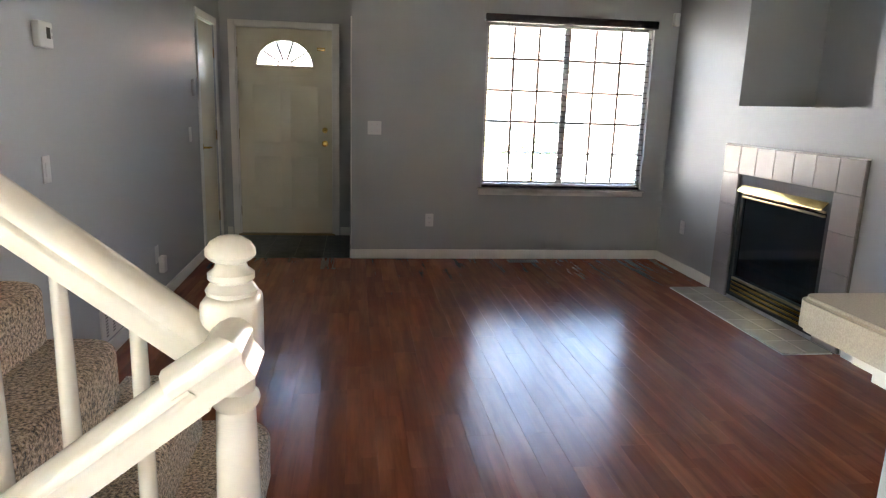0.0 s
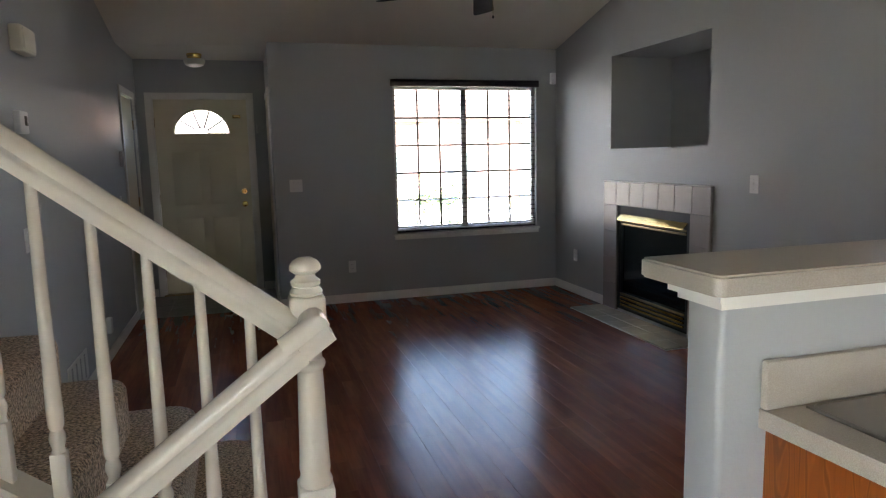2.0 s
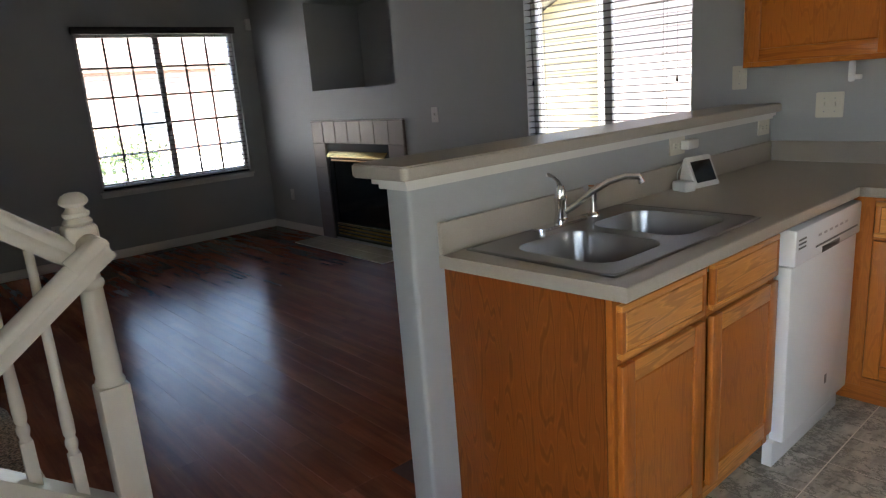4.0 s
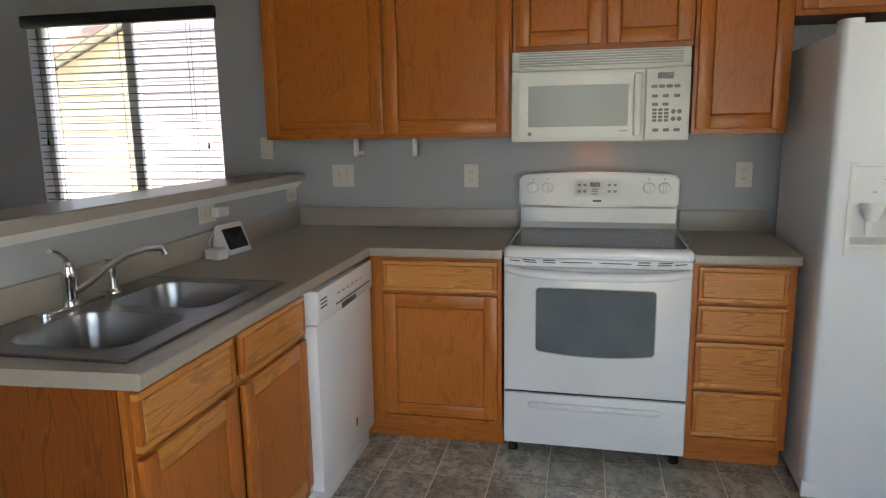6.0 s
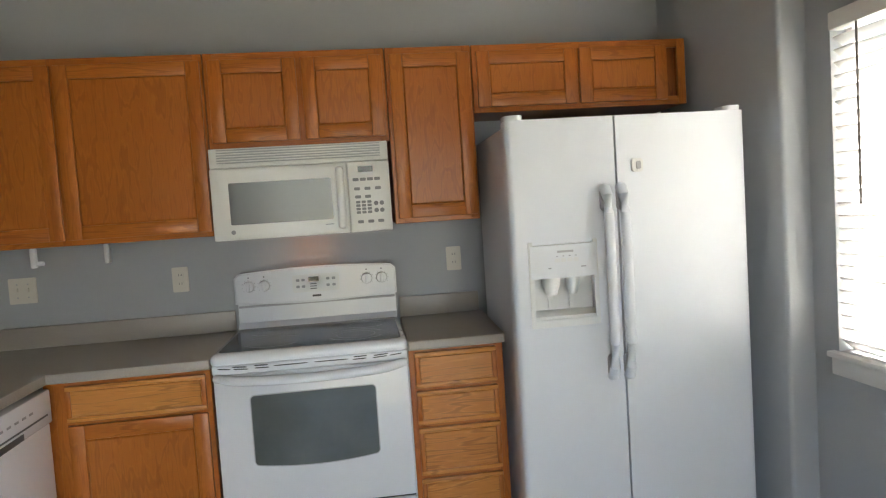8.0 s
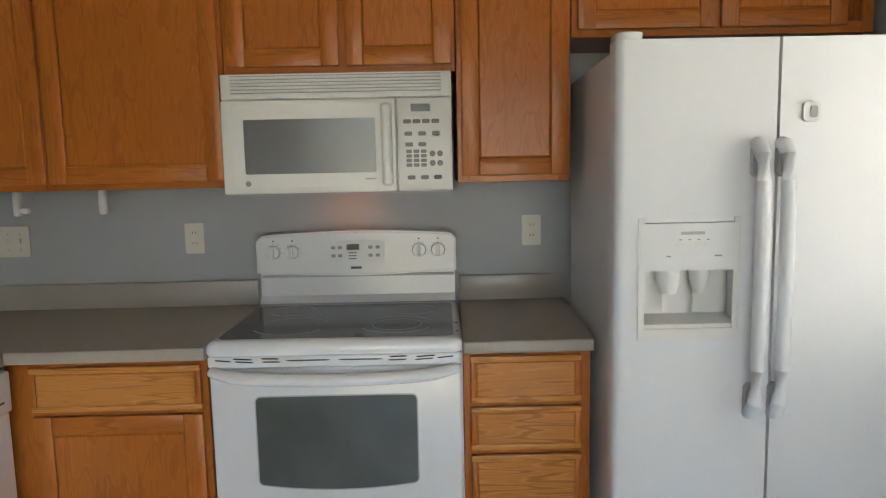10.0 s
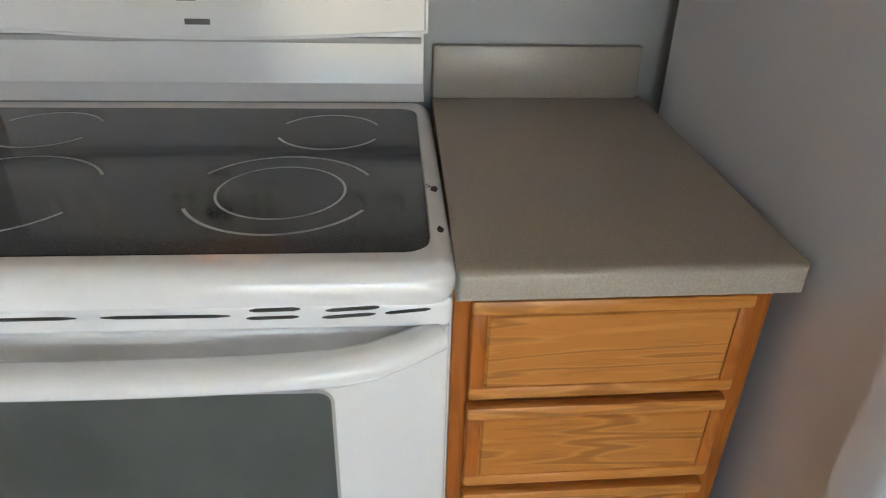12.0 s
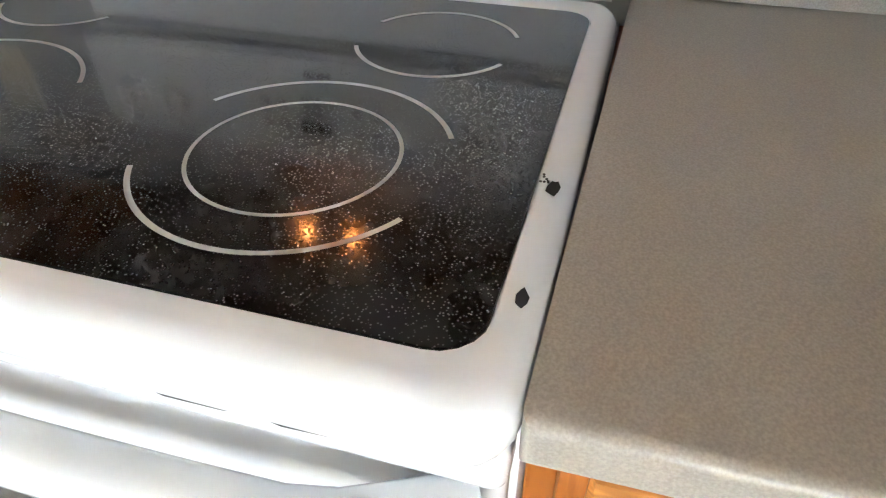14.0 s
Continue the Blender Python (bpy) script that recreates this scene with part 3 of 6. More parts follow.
for z0, z1 in ((0.717, 0.86), (0.568, 0.703), (0.36, 0.552), (0.15, 0.344)):
    drawer_front(BF, base_r, -0.735, -0.402, z0, z1, OAKY)


def skewed(bm):
    for v in bm.verts:
        v.co.x -= 0.038 * (v.co.y - 0.967) / 0.59
    return bm


sink_base = thing("sink_cabinet", (-1.7, 1.3, 0), "oak sink base cabinet with two doors under false drawer fronts", "cabinet", BASES)
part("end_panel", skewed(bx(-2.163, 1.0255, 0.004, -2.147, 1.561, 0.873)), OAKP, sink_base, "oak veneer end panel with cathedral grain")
part("bottom", bx(-2.145, 1.03, 0.1, -1.262, 1.56, 0.118), OAKP, sink_base)
part("side", bx(-1.266, 1.03, 0.1, -1.256, 1.56, 0.7), OAKP, sink_base)
part("toe_kick", bx(-2.145, 1.07, 0.004, -1.26, 1.085, 0.098), OAKX, sink_base)
face_frame(PF, sink_base, -2.165, -1.256, 0.1, 0.873, (-1.722,), (0.707,), OAKX)
for a, b in ((-2.152, -1.746), (-1.7, -1.264)):
    drawer_front(PF, sink_base, a, b, 0.714, 0.854, OAKX)
    panel_door(PF, sink_base, a, b, 0.15, 0.698, OAKX)

# worktops
def skew_end(bm):
    """The bar end of the worktop runs slightly out of square towards the half wall."""
    for v in bm.verts:
        if v.co.x < -2.14:
            v.co.x -= 0.006 + 0.038 * (v.co.y - 0.967) / 0.59


top_l = thing("countertop", (-1.0, 1.2, 0.876), "grey-brown speckled laminate countertop round the corner with a raised splash", "countertop")
SINK = (-2.115, 1.035, -1.36, 1.515)
bm = pieced([(-2.176, 0.967, -0.634, SINK[1]), (-2.176, SINK[3], -0.634, 1.5605), (-2.176, SINK[1], SINK[0], SINK[3]), (SINK[2], SINK[1], -0.634, SINK[3]), (-0.634, 0.967, -0.002, 1.5605), (-0.634, 0.375, -0.002, 0.967)], 0.876, 0.914)
skew_end(bm)
part("slab", bm, COUNTER, top_l)
part("front_edge", bx(-2.182, 0.951, 0.8757, -0.6515, 0.9672, 0.9142, 0.006, 3, lambda e: all(v.co.y < 0.955 for v in e.verts)), COUNTER, top_l)
part("front_edge", bx(-0.6508, 0.376, 0.8757, -0.6338, 0.9672, 0.9142, 0.006, 3, lambda e: all(v.co.x < -0.645 for v in e.verts)), COUNTER, top_l)
part("backsplash", bx(-2.220, 1.542, 0.915, -0.022, 1.5605, 1.012, 0.005), COUNTER, top_l)
part("backsplash", bx(-0.021, 0.375, 0.915, -0.002, 1.5605, 1.012, 0.005), COUNTER, top_l)
top_r = thing("countertop", (-0.3, -0.58, 0.876), "short grey-brown speckled laminate countertop beside the refrigerator", "countertop")
part("slab", prism(bmesh.new(), [(-0.634, -0.768, 0.876), (-0.002, -0.802, 0.876), (-0.002, -0.398, 0.876), (-0.634, -0.380, 0.876)], (0, 0, 0.038)), COUNTER, top_r)
part("front_edge", bx(-0.6508, -0.768, 0.8757, -0.6338, -0.380, 0.9142, 0.009, 4, lambda e: all(v.co.x < -0.645 for v in e.verts)), COUNTER, top_r)
part("backsplash", bx(-0.021, -0.787, 0.915, -0.002, -0.397, 1.012, 0.005), COUNTER, top_r)

# half wall and bar top
hw = solid("half_wall", bx(-2.312, 1.562, -0.05, -0.002, 1.668, 1.122, bev=0.014, seg=3, edges=lambda e: all(v.co.x < -2.29 for v in e.verts) and abs(e.verts[0].co.z - e.verts[1].co.z) > 0.3), WALL, "grey painted half wall between kitchen and living room", "wall")
bar = thing("bar_top", (-1.2, 1.63, 1.125), "grey-brown laminate bar top with white moulding on the half wall", "bar top")
BR = 0.022
pts = [(-0.002, 1.765)] + [(-2.363 + BR - BR * math.sin(radians(a)), 1.765 - BR + BR * math.cos(radians(a))) for a in range(0, 91, 10)]
pts += [(-2.363 + BR - BR * math.cos(radians(a)), 1.511 + BR - BR * math.sin(radians(a))) for a in range(0, 91, 10)] + [(-0.002, 1.511)]
bm = prism(bmesh.new(), [(x, y, 1.1525) for x, y in pts], (0, 0, 0.04))
bmesh.ops.bevel(bm, geom=[e for e in bm.edges if abs(e.verts[0].co.z - e.verts[1].co.z) < 0.01 and not (e.verts[0].co.x > -0.01 and e.verts[1].co.x > -0.01)], offset=0.005, segments=3, affect="EDGES")
part("slab", bm, COUNTER, bar)
for z0, z1, o in ((1.120, 1.135, 0.012), (1.135, 1.152, 0.026)):
    bm = pieced([(-2.312 - o, 1.562 - o, -0.002, 1.5615), (-2.312 - o, 1.6685, -0.002, 1.668 + o), (-2.312 - o, 1.5615, -2.3125, 1.6685)], z0, z1)
    part("moulding", bm, TRIM, bar, "white painted moulding strip")

# sink
sink = thing("kitchen_sink", (-1.74, 1.28, 0.9), "double-bowl brushed stainless steel drop-in sink", "sink")
BOWLS = [(-2.065, 1.085, -1.765, 1.425), (-1.70, 1.085, -1.40, 1.425)]
bm = bmesh.new()
rim_z = 0.9195


def bowl(b, depth):
    bm = bmesh.new()
    cx, cy, w, h = (b[0] + b[2]) / 2, (b[1] + b[3]) / 2, b[2] - b[0], b[3] - b[1]
    rings = []
    for gw, z, r in ((0.012, rim_z + 0.0005, 0.075), (0.0, rim_z - 0.003, 0.07), (-0.012, rim_z - 0.03, 0.066), (-0.03, rim_z - depth + 0.04, 0.06), (-0.05, rim_z - depth + 0.012, 0.055), (-0.10, rim_z - depth, 0.04)):
        rings.append([bm.verts.new((cx + a, cy + c, z)) for a, c in round_rect(w + gw, h + gw, r, 6)])
    for p, q in zip(rings, rings[1:]):
        for i in range(len(p)):
            j = (i + 1) % len(p)
            bm.faces.new((p[i], p[j], q[j], q[i]))
    bm.faces.new(rings[-1])
    bmesh.ops.recalc_face_normals(bm, faces=bm.faces)
    return bm


# the rim is a deck pieced round the bowls
x0, y0, x1, y1 = -2.135, 1.018, -1.34, 1.532
bm = pieced([(x0, y0, x1, 1.085), (x0, 1.425, x1, y1), (x0, 1.085, -2.065, 1.425), (-1.765, 1.085, -1.70, 1.425), (-1.40, 1.085, x1, 1.425)], 0.9148, rim_z)
part("rim", bm, STEEL, sink)
for (bx0, by0, bx1, by1) in BOWLS:
    # corner fillets between the deck's square holes and the round bowls
    for sx, sy, a0 in ((bx1, by1, 0), (bx0, by1, 90), (bx0, by0, 180), (bx1, by0, 270)):
        r = 0.07
        ccx = sx - r if sx == bx1 else sx + r
        ccy = sy - r if sy == by1 else sy + r
        arc = [(ccx + r * math.cos(radians(a0 + 15 * i)), ccy + r * math.sin(radians(a0 + 15 * i))) for i in range(7)]
        part("corner_plate", prism(bmesh.new(), [(sx, sy, rim_z - 0.001)] + [(x, y, rim_z - 0.001) for x, y in arc], (0, 0, 0.0012)), STEEL, sink)
for b in BOWLS:
    bw = part("bowl", bowl(b, 0.17), STEEL, sink)
    part("drain", lathe(bmesh.new(), [(0.0, 0.002), (0.03, 0.001), (0.042, 0.004), (0.044, 0.001)], ((b[0] + b[2]) / 2, (b[1] + b[3]) / 2, rim_z - 0.169)), CHROME, bw)
part("raised_edge", tube(bmesh.new(), [(x, y, rim_z - 0.001) for x, y in [(-1.7375 + a, 1.275 + b) for a, b in round_rect(0.789, 0.508, 0.03, 5)]] + [(-1.7375 + 0.3945, 1.275 + 0.224, rim_z - 0.001)], 0.004, 8), STEEL, sink)

faucet = thing("faucet", (-1.74, 1.49, 0.92), "chrome single-lever kitchen faucet on a long base plate", "faucet")
bm = prism(bmesh.new(), [(-1.74 + a, 1.492 + b, 0.9203) for a, b in round_rect(0.25, 0.05, 0.0245, 8)], (0, 0, 0.009))
bmesh.ops.bevel(bm, geom=[e for e in bm.edges if all(v.co.z > 0.929 for v in e.verts)], offset=0.004, segments=2, affect="EDGES")
part("base_plate", bm, CHROME, faucet)
part("valve_body", lathe(bmesh.new(), [(0.0, 0), (0.024, 0), (0.024, 0.012), (0.02, 0.016), (0.02, 0.07), (0.0225, 0.074), (0.0225, 0.084), (0.019, 0.088), (0.018, 0.108), (0.012, 0.122), (0, 0.126)], (-1.74, 1.492, 0.929)), CHROME, faucet)
part("lever", tube(bmesh.new(), [(-1.74, 1.492, 1.048), (-1.755, 1.49, 1.07), (-1.785, 1.485, 1.088), (-1.812, 1.48, 1.096)], [0.009, 0.0085, 0.008, 0.0095], 10, 0.7), CHROME, faucet)
part("spout", tube(bmesh.new(), [(-1.735, 1.48, 0.965), (-1.70, 1.46, 0.985), (-1.66, 1.43, 1.02), (-1.615, 1.395, 1.05), (-1.57, 1.36, 1.064), (-1.535, 1.332, 1.06), (-1.528, 1.325, 1.04)], [0.012, 0.012, 0.0115, 0.011, 0.011, 0.012, 0.013], 12), CHROME, faucet)
spray = thing("side_sprayer", (-1.565, 1.49, 0.92), "chrome pull-out side sprayer beside the faucet", "sprayer")
part("collar", lathe(bmesh.new(), [(0, 0), (0.021, 0), (0.02, 0.006), (0.013, 0.014), (0.0115, 0.03), (0.0105, 0.05)], (-1.565, 1.49, 0.9203)), CHROME, spray)
part("head", lathe(bmesh.new(), [(0.0105, 0.05), (0.013, 0.075), (0.015, 0.095), (0.011, 0.105), (0, 0.107)], (-1.565, 1.49, 0.9203)), CHROME, spray)
part("nozzle", cyl(bmesh.new(), (-1.558, 1.49, 1.018), (-1.605, 1.49, 1.024), 0.0095, 0.0115, 14), CHROME, spray)

# dishwasher
dw = thing("dishwasher", (-0.95, 1.2, 0), "white built-in dishwasher with a recessed pocket handle", "dishwasher")
part("tub", bx(-1.246, 1.006, 0.1, -0.64, 1.55, 0.868), WHITE, dw)
part("door", bx(-1.244, 0.955, 0.105, -0.642, 1.004, 0.735, 0.006), WHITE, dw)
ctl = part("control_panel", bx(-1.244, 0.944, 0.738, -0.642, 1.004, 0.862, 0.008), WHITE, dw)
# flat dark plate paints the shade inside the pocket handle
part("pocket_handle", bx(-1.02, 0.9425, 0.742, -0.86, 0.9455, 0.764, 0.001), DGREY, ctl)
part("slot", bx(-1.08, 0.9428, 0.772, -0.68, 0.9445, 0.7785), DGREY, ctl)
for i in range(3):
    part("vent_slot", bx(-1.225, 0.9428, 0.795 + 0.014 * i, -1.165, 0.9445, 0.801 + 0.014 * i), DGREY, ctl)
for i in range(6):
    part("button_mark", bx(-1.06 + 0.05 * i, 0.9428, 0.808, -1.035 + 0.05 * i, 0.9445, 0.816), LGREY, ctl)
part("badge", bx(-0.884, 0.9535, 0.2, -0.866, 0.9555, 0.235), DGREY, dw, "small dark oval mark")
part("toe_panel", bx(-1.255, 0.985, 0.006, -0.642, 1.02, 0.1, 0.003), WHITE, dw)

# range
RC = -0.0075
rng = thing("electric_range", (-0.33, RC, 0), "white freestanding electric range with a black ceramic glass top", "range")
part("body", bx(-0.611, RC - 0.377, 0.055, -0.02, RC + 0.377, 0.886, 0.004), WHITE, rng)
RF = ("x", -0.612)
for dx in (-0.575, -0.08):
    for dy in (-0.34, 0.34):
        part("leg", cyl(bmesh.new(), (dx, RC + dy, 0.002), (dx, RC + dy, 0.06), 0.022, 0.014, 14), BLACK, rng)
# cooktop frame: a rounded white tray with the glass let in
bm = bmesh.new()
GX0, GX1, GY0, GY1 = -0.627, -0.130, RC - 0.354, RC + 0.350
fr = []
LIP = ((-0.006, 0.886), (0.001, 0.889), (0.004, 0.896), (0.004, 0.906), (0.002, 0.915), (-0.003, 0.9225), (-0.009, 0.9272), (-0.015, 0.9295), (-0.02, 0.9305))
for grow, z in LIP:
    fr.append([(a, b) for a, b in ((-0.370 + p, RC + q) for p, q in round_rect(0.584 + 2 * grow, 0.746 + 2 * grow, 0.03 + grow, 5))])
rings = [[bm.verts.new((x, y, z)) for x, y in ring] for ring, z in zip(fr, (z for _, z in LIP))]
hole = [bm.verts.new(((GX0 + GX1) / 2 + p, RC + q, 0.9305)) for p, q in round_rect(GX1 - GX0, GY1 - GY0, 0.03, 5)]
holeb = [bm.verts.new((v.co.x, v.co.y, 0.926)) for v in hole]
rings += [hole, holeb]
for p, q in zip(rings, rings[1:]):
    for i in range(len(p)):
        j = (i + 1) % len(p)
        bm.faces.new((p[i], p[j], q[j], q[i]))
bm.faces.new(holeb)
bm.faces.new(rings[0][::-1])
bmesh.ops.recalc_face_normals(bm, faces=bm.faces)
tray = part("cooktop_frame", bm, WHITE, rng)
gl = part("cooktop_glass", prism(bmesh.new(), [((GX0 + GX1) / 2 + p, RC + q, 0.9265) for p, q in round_rect(GX1 - GX0 - 0.003, GY1 - GY0 - 0.003, 0.029, 6)], (0, 0, 0.0045)), COOKTOP, rng, "black pebbled ceramic glass")


def arc_band(cx, cy, r, w, a0, a1, z=0.9312, n=40):
    bm = bmesh.new()
    pa, pb, qa, qb = [], [], [], []
    for i in range(n + 1):
        a = radians(a0 + (a1 - a0) * i / n)
        c, s = math.cos(a), math.sin(a)
        for lst, rr, zz in ((pa, r - w / 2, z), (pb, r + w / 2, z), (qa, r - w / 2, z + 0.0002), (qb, r + w / 2, z + 0.0002)):
            lst.append(bm.verts.new((cx + rr * c, cy + rr * s, zz)))
    for i in range(n):
        bm.faces.new((qa[i], qb[i], qb[i + 1], qa[i + 1]))
        bm.faces.new((pa[i], qa[i], qa[i + 1], pa[i + 1]))
        bm.faces.new((pb[i], pb[i + 1], qb[i + 1], qb[i]))
    bmesh.ops.recalc_face_normals(bm, faces=bm.faces)
    return bm


TURN = Matrix.Translation((-0.33, RC, 0)) @ Euler((0, 0, radians(0.9))).to_matrix().to_4x4() @ Matrix.Translation((0.33, -RC, 0))
for cx, cy, r, gap in ((-0.4735, -0.180, 0.1156, 27), (-0.251, -0.2245, 0.078, 24), (-0.466, 0.157, 0.117, 28), (-0.235, 0.197, 0.079, 27)):
    cx, cy, _ = TURN @ Vector((cx, cy, 0))
    for a0 in (-90, 90):
        part("burner_ring", arc_band(cx, cy, r, 0.0042, a0 + gap - 2, a0 + 178 - gap), RING, gl)
part("burner_ring", arc_band(*(TURN @ Vector((-0.4735, -0.180, 0))).xy, 0.0778, 0.0032, 0, 360, n=72), RING, gl)
for x, y, s in ((-0.465, RC - 0.3630, 0.75), (-0.576, RC - 0.3632, 0.65)):
    rs = random.Random(int(-x * 1000))
    pts = [(x + s * 0.013 * (0.65 + 0.5 * rs.random()) * math.cos(k * 0.7), y + s * 0.0065 * (0.65 + 0.5 * rs.random()) * math.sin(k * 0.7), 0.9306) for k in range(9)]
    part("enamel_chip", prism(bmesh.new(), pts, (0, 0, 0.0003)), BLACK, tray, "black chip in the white enamel")
for k in range(7):
    rs = random.Random(k + 3)
    x, y = -0.455 + 0.016 * (rs.random() - 0.5), RC - 0.359 + 0.006 * rs.random()
    part("enamel_chip", prism(bmesh.new(), [(x + 0.0014 * math.cos(a), y + 0.0011 * math.sin(a), 0.9306) for a in (0, 1.3, 2.5, 3.9, 5.1)], (0, 0, 0.0003)), BLACK, tray)
# oven door
od = part("oven_door", fb(RF, RC - 0.372, RC + 0.372, 0.302, 0.846, 0.0, 0.028, 0.008, 3), WHITE, rng)


def oven_outline(g, d):
    """The oven window's outline, grown by g: round corners, bottom edge bowed down."""
    out = []
    for a, b in round_rect(0.476 + 2 * g, 0.268 + 2 * g, 0.014 + g, 5):
        bow = 0.016 * math.cos(math.pi * a / 0.49) if b < 0 else -0.004 * math.cos(math.pi * a / 0.49)
        out.append(fpt(RF, RC + a, 0.622 + b - max(bow, -0.004), d))
    lo = [p for p in out]
    dense = []
    for p, q in zip(lo, lo[1:] + lo[:1]):
        dense.append(p)
        if (p - q).length > 0.3:
            sgn = 1 if p.z < 0.6 else -1
            for k in range(1, 10):
                r = p.lerp(q, k / 10)
                w = 4 * (k / 10) * (1 - k / 10)
                r.z -= (0.016 if sgn > 0 else -0.001) * w
                dense.append(r)
    return dense


part("window_rim", prism(bmesh.new(), oven_outline(0.004, 0.0282), (-0.0012, 0, 0)), GREYPL, od, "thin grey rim")
bm = prism(bmesh.new(), oven_outline(0.0, 0.0296), (-0.0008, 0, 0))
part("oven_window", bm, OVENGL, od, "grey mirrored oven glass")
vent = part("vent_panel", fb(RF, RC - 0.374, RC + 0.374, 0.847, 0.885, 0.0, 0.036, 0.010, 4), WHITE, rng)
for s in (-1, 1):
    for ua, ub, za, zb in ((0.350, 0.302, 0.8735, 0.8690), (0.296, 0.240, 0.8765, 0.8735), (0.292, 0.236, 0.8685, 0.8650), (0.214, 0.162, 0.8760, 0.8750), (0.212, 0.158, 0.8665, 0.8655), (0.142, 0.012, 0.8690, 0.8695)):
        pts = [fpt(RF, RC + s * (ua + (ub - ua) * i / 8), za + (zb - za) * i / 8, 0.0352) for i in range(9)]
        part("vent_slot", tube(bmesh.new(), pts, [0.0012] + [0.0024] * 7 + [0.0012], 8), SLOTC, vent)
# bowed handle
bm = bmesh.new()
hp, rad = [], []
for i in range(21):
    u = -0.36 + 0.72 * i / 20
    k = 1 - (abs(u) / 0.36) ** 2.2
    hp.append(fpt(RF, RC + u, 0.838 - 0.018 * k, 0.034 + 0.040 * min(1, k * 2.2)))
    rad.append(0.019 + 0.003 * min(1, 3 * k))
tube(bm, hp, rad, 14, 0.85)
part("handle", bm, WHITE, od, "bowed white oven handle")
dr = part("storage_drawer", fb(RF, RC - 0.372, RC + 0.372, 0.062, 0.292, 0.0, 0.028, 0.007, 3), WHITE, rng)
bm = tube(bmesh.new(), [fpt(RF, RC + u, 0.243, 0.03) for u in (-0.27, -0.255, 0.255, 0.27)], [0.008, 0.017, 0.017, 0.008], 14, 0.8)
part("grip_ridge", bm, WHITE, dr)
part("shadow_gap", fb(RF, RC - 0.37, RC + 0.37, 0.293, 0.301, -0.01, 0.012), BLACK, rng)
# backguard
bm = bmesh.new()
prism(bm, [(-0.02, RC - 0.366, 0.93), (-0.088, RC - 0.366, 0.93), (-0.062, RC - 0.366, 0.955), (-0.056, RC - 0.366, 1.05), (-0.02, RC - 0.366, 1.05)], (0, 0.732, 0))
part("riser", bm, WHITE, rng)
part("trim_strip", bx(-0.066, RC - 0.362, 1.024, -0.057, RC + 0.362, 1.034, 0.002), GREYPL, rng)
pts = [(RC - 0.372, 1.046)] + [(RC - 0.372 + 0.744 * i / 16, 1.046 - 0.014 * math.sin(math.pi * i / 16)) for i in range(1, 16)] + [(RC + 0.372, 1.046), (RC + 0.372, 1.165)] + [(RC + 0.358 - 0.014 + 0.02 * math.cos(a), 1.166 + 0.02 * math.sin(a)) for a in (0.5, 1.0, 1.4)]
pts += [(RC + 0.34 - 0.68 * i / 16, 1.187 + 0.013 * math.sin(math.pi * i / 16)) for i in range(0, 17)] + [(RC - 0.344 - 0.02 * math.cos(a), 1.166 + 0.02 * math.sin(a)) for a in (1.4, 1.0, 0.5)] + [(RC - 0.372, 1.165)]
bm = prism(bmesh.new(), [(-0.022, y, z) for y, z in pts], (-0.072, 0, 0))
bmesh.ops.bevel(bm, geom=[e for e in bm.edges if all(v.co.x < -0.09 for v in e.verts)], offset=0.007, segments=3, affect="EDGES")
con = part("control_console", bm, WHITE, rng)
CF = ("x", -0.094)
for u in (0.305, 0.235, -0.235, -0.305):
    kb = part("knob", cyl(bmesh.new(), fpt(CF, RC + u, 1.125, 0.0), fpt(CF, RC + u, 1.125, 0.02), 0.026, 0.023, 28), WHITE, con)
    bmk = bmesh.new()
    fbox(bmk, CF, RC + u - 0.007, RC + u + 0.007, 1.103, 1.147, 0.019, 0.033, 0.004)
    part("knob_grip", bmk, WHITE, kb)
    for k in range(9):
        a = radians(-40 + 32 * k)
        part("dial_mark", fplate(CF, RC + u + 0.03 * math.cos(a), 1.125 + 0.03 * math.sin(a), 0.003, 0.003, 0.0012, 0.0002, 0.0008), LGREY, con)
    part("dial_mark", fplate(CF, RC + u, 1.166, 0.006, 0.006, 0.0028, 0.0002, 0.0008), DGREY, con)
pad = part("touch_panel", fplate(CF, RC + 0.0, 1.122, 0.215, 0.083, 0.012, 0.0, 0.003), PLASTIC, con)
part("display", fplate(CF, RC + 0.01, 1.14, 0.048, 0.022, 0.002, 0.003, 0.0036), DISPLAY, pad)
for u, z in ((0.083, 1.138), (0.058, 1.138), (0.083, 1.108), (0.058, 1.108), (-0.055, 1.138), (-0.082, 1.138), (-0.055, 1.108), (-0.082, 1.108)):
    part("touch_key", fplate(CF, RC + u, z, 0.016, 0.012, 0.004, 0.003, 0.0036), LGREY, pad)
for i in range(3):
    part("print_bar", fplate(CF, RC + 0.012, 1.118 - 0.011 * i, 0.03, 0.0035, 0.001, 0.003, 0.0034), DGREY, pad)
part("badge", fplate(CF, RC, 1.062, 0.04, 0.009, 0.001, 0.0, 0.0012), DGREY, con, "small dark maker's badge")

rng.rotation_euler = (0, 0, radians(-0.9))

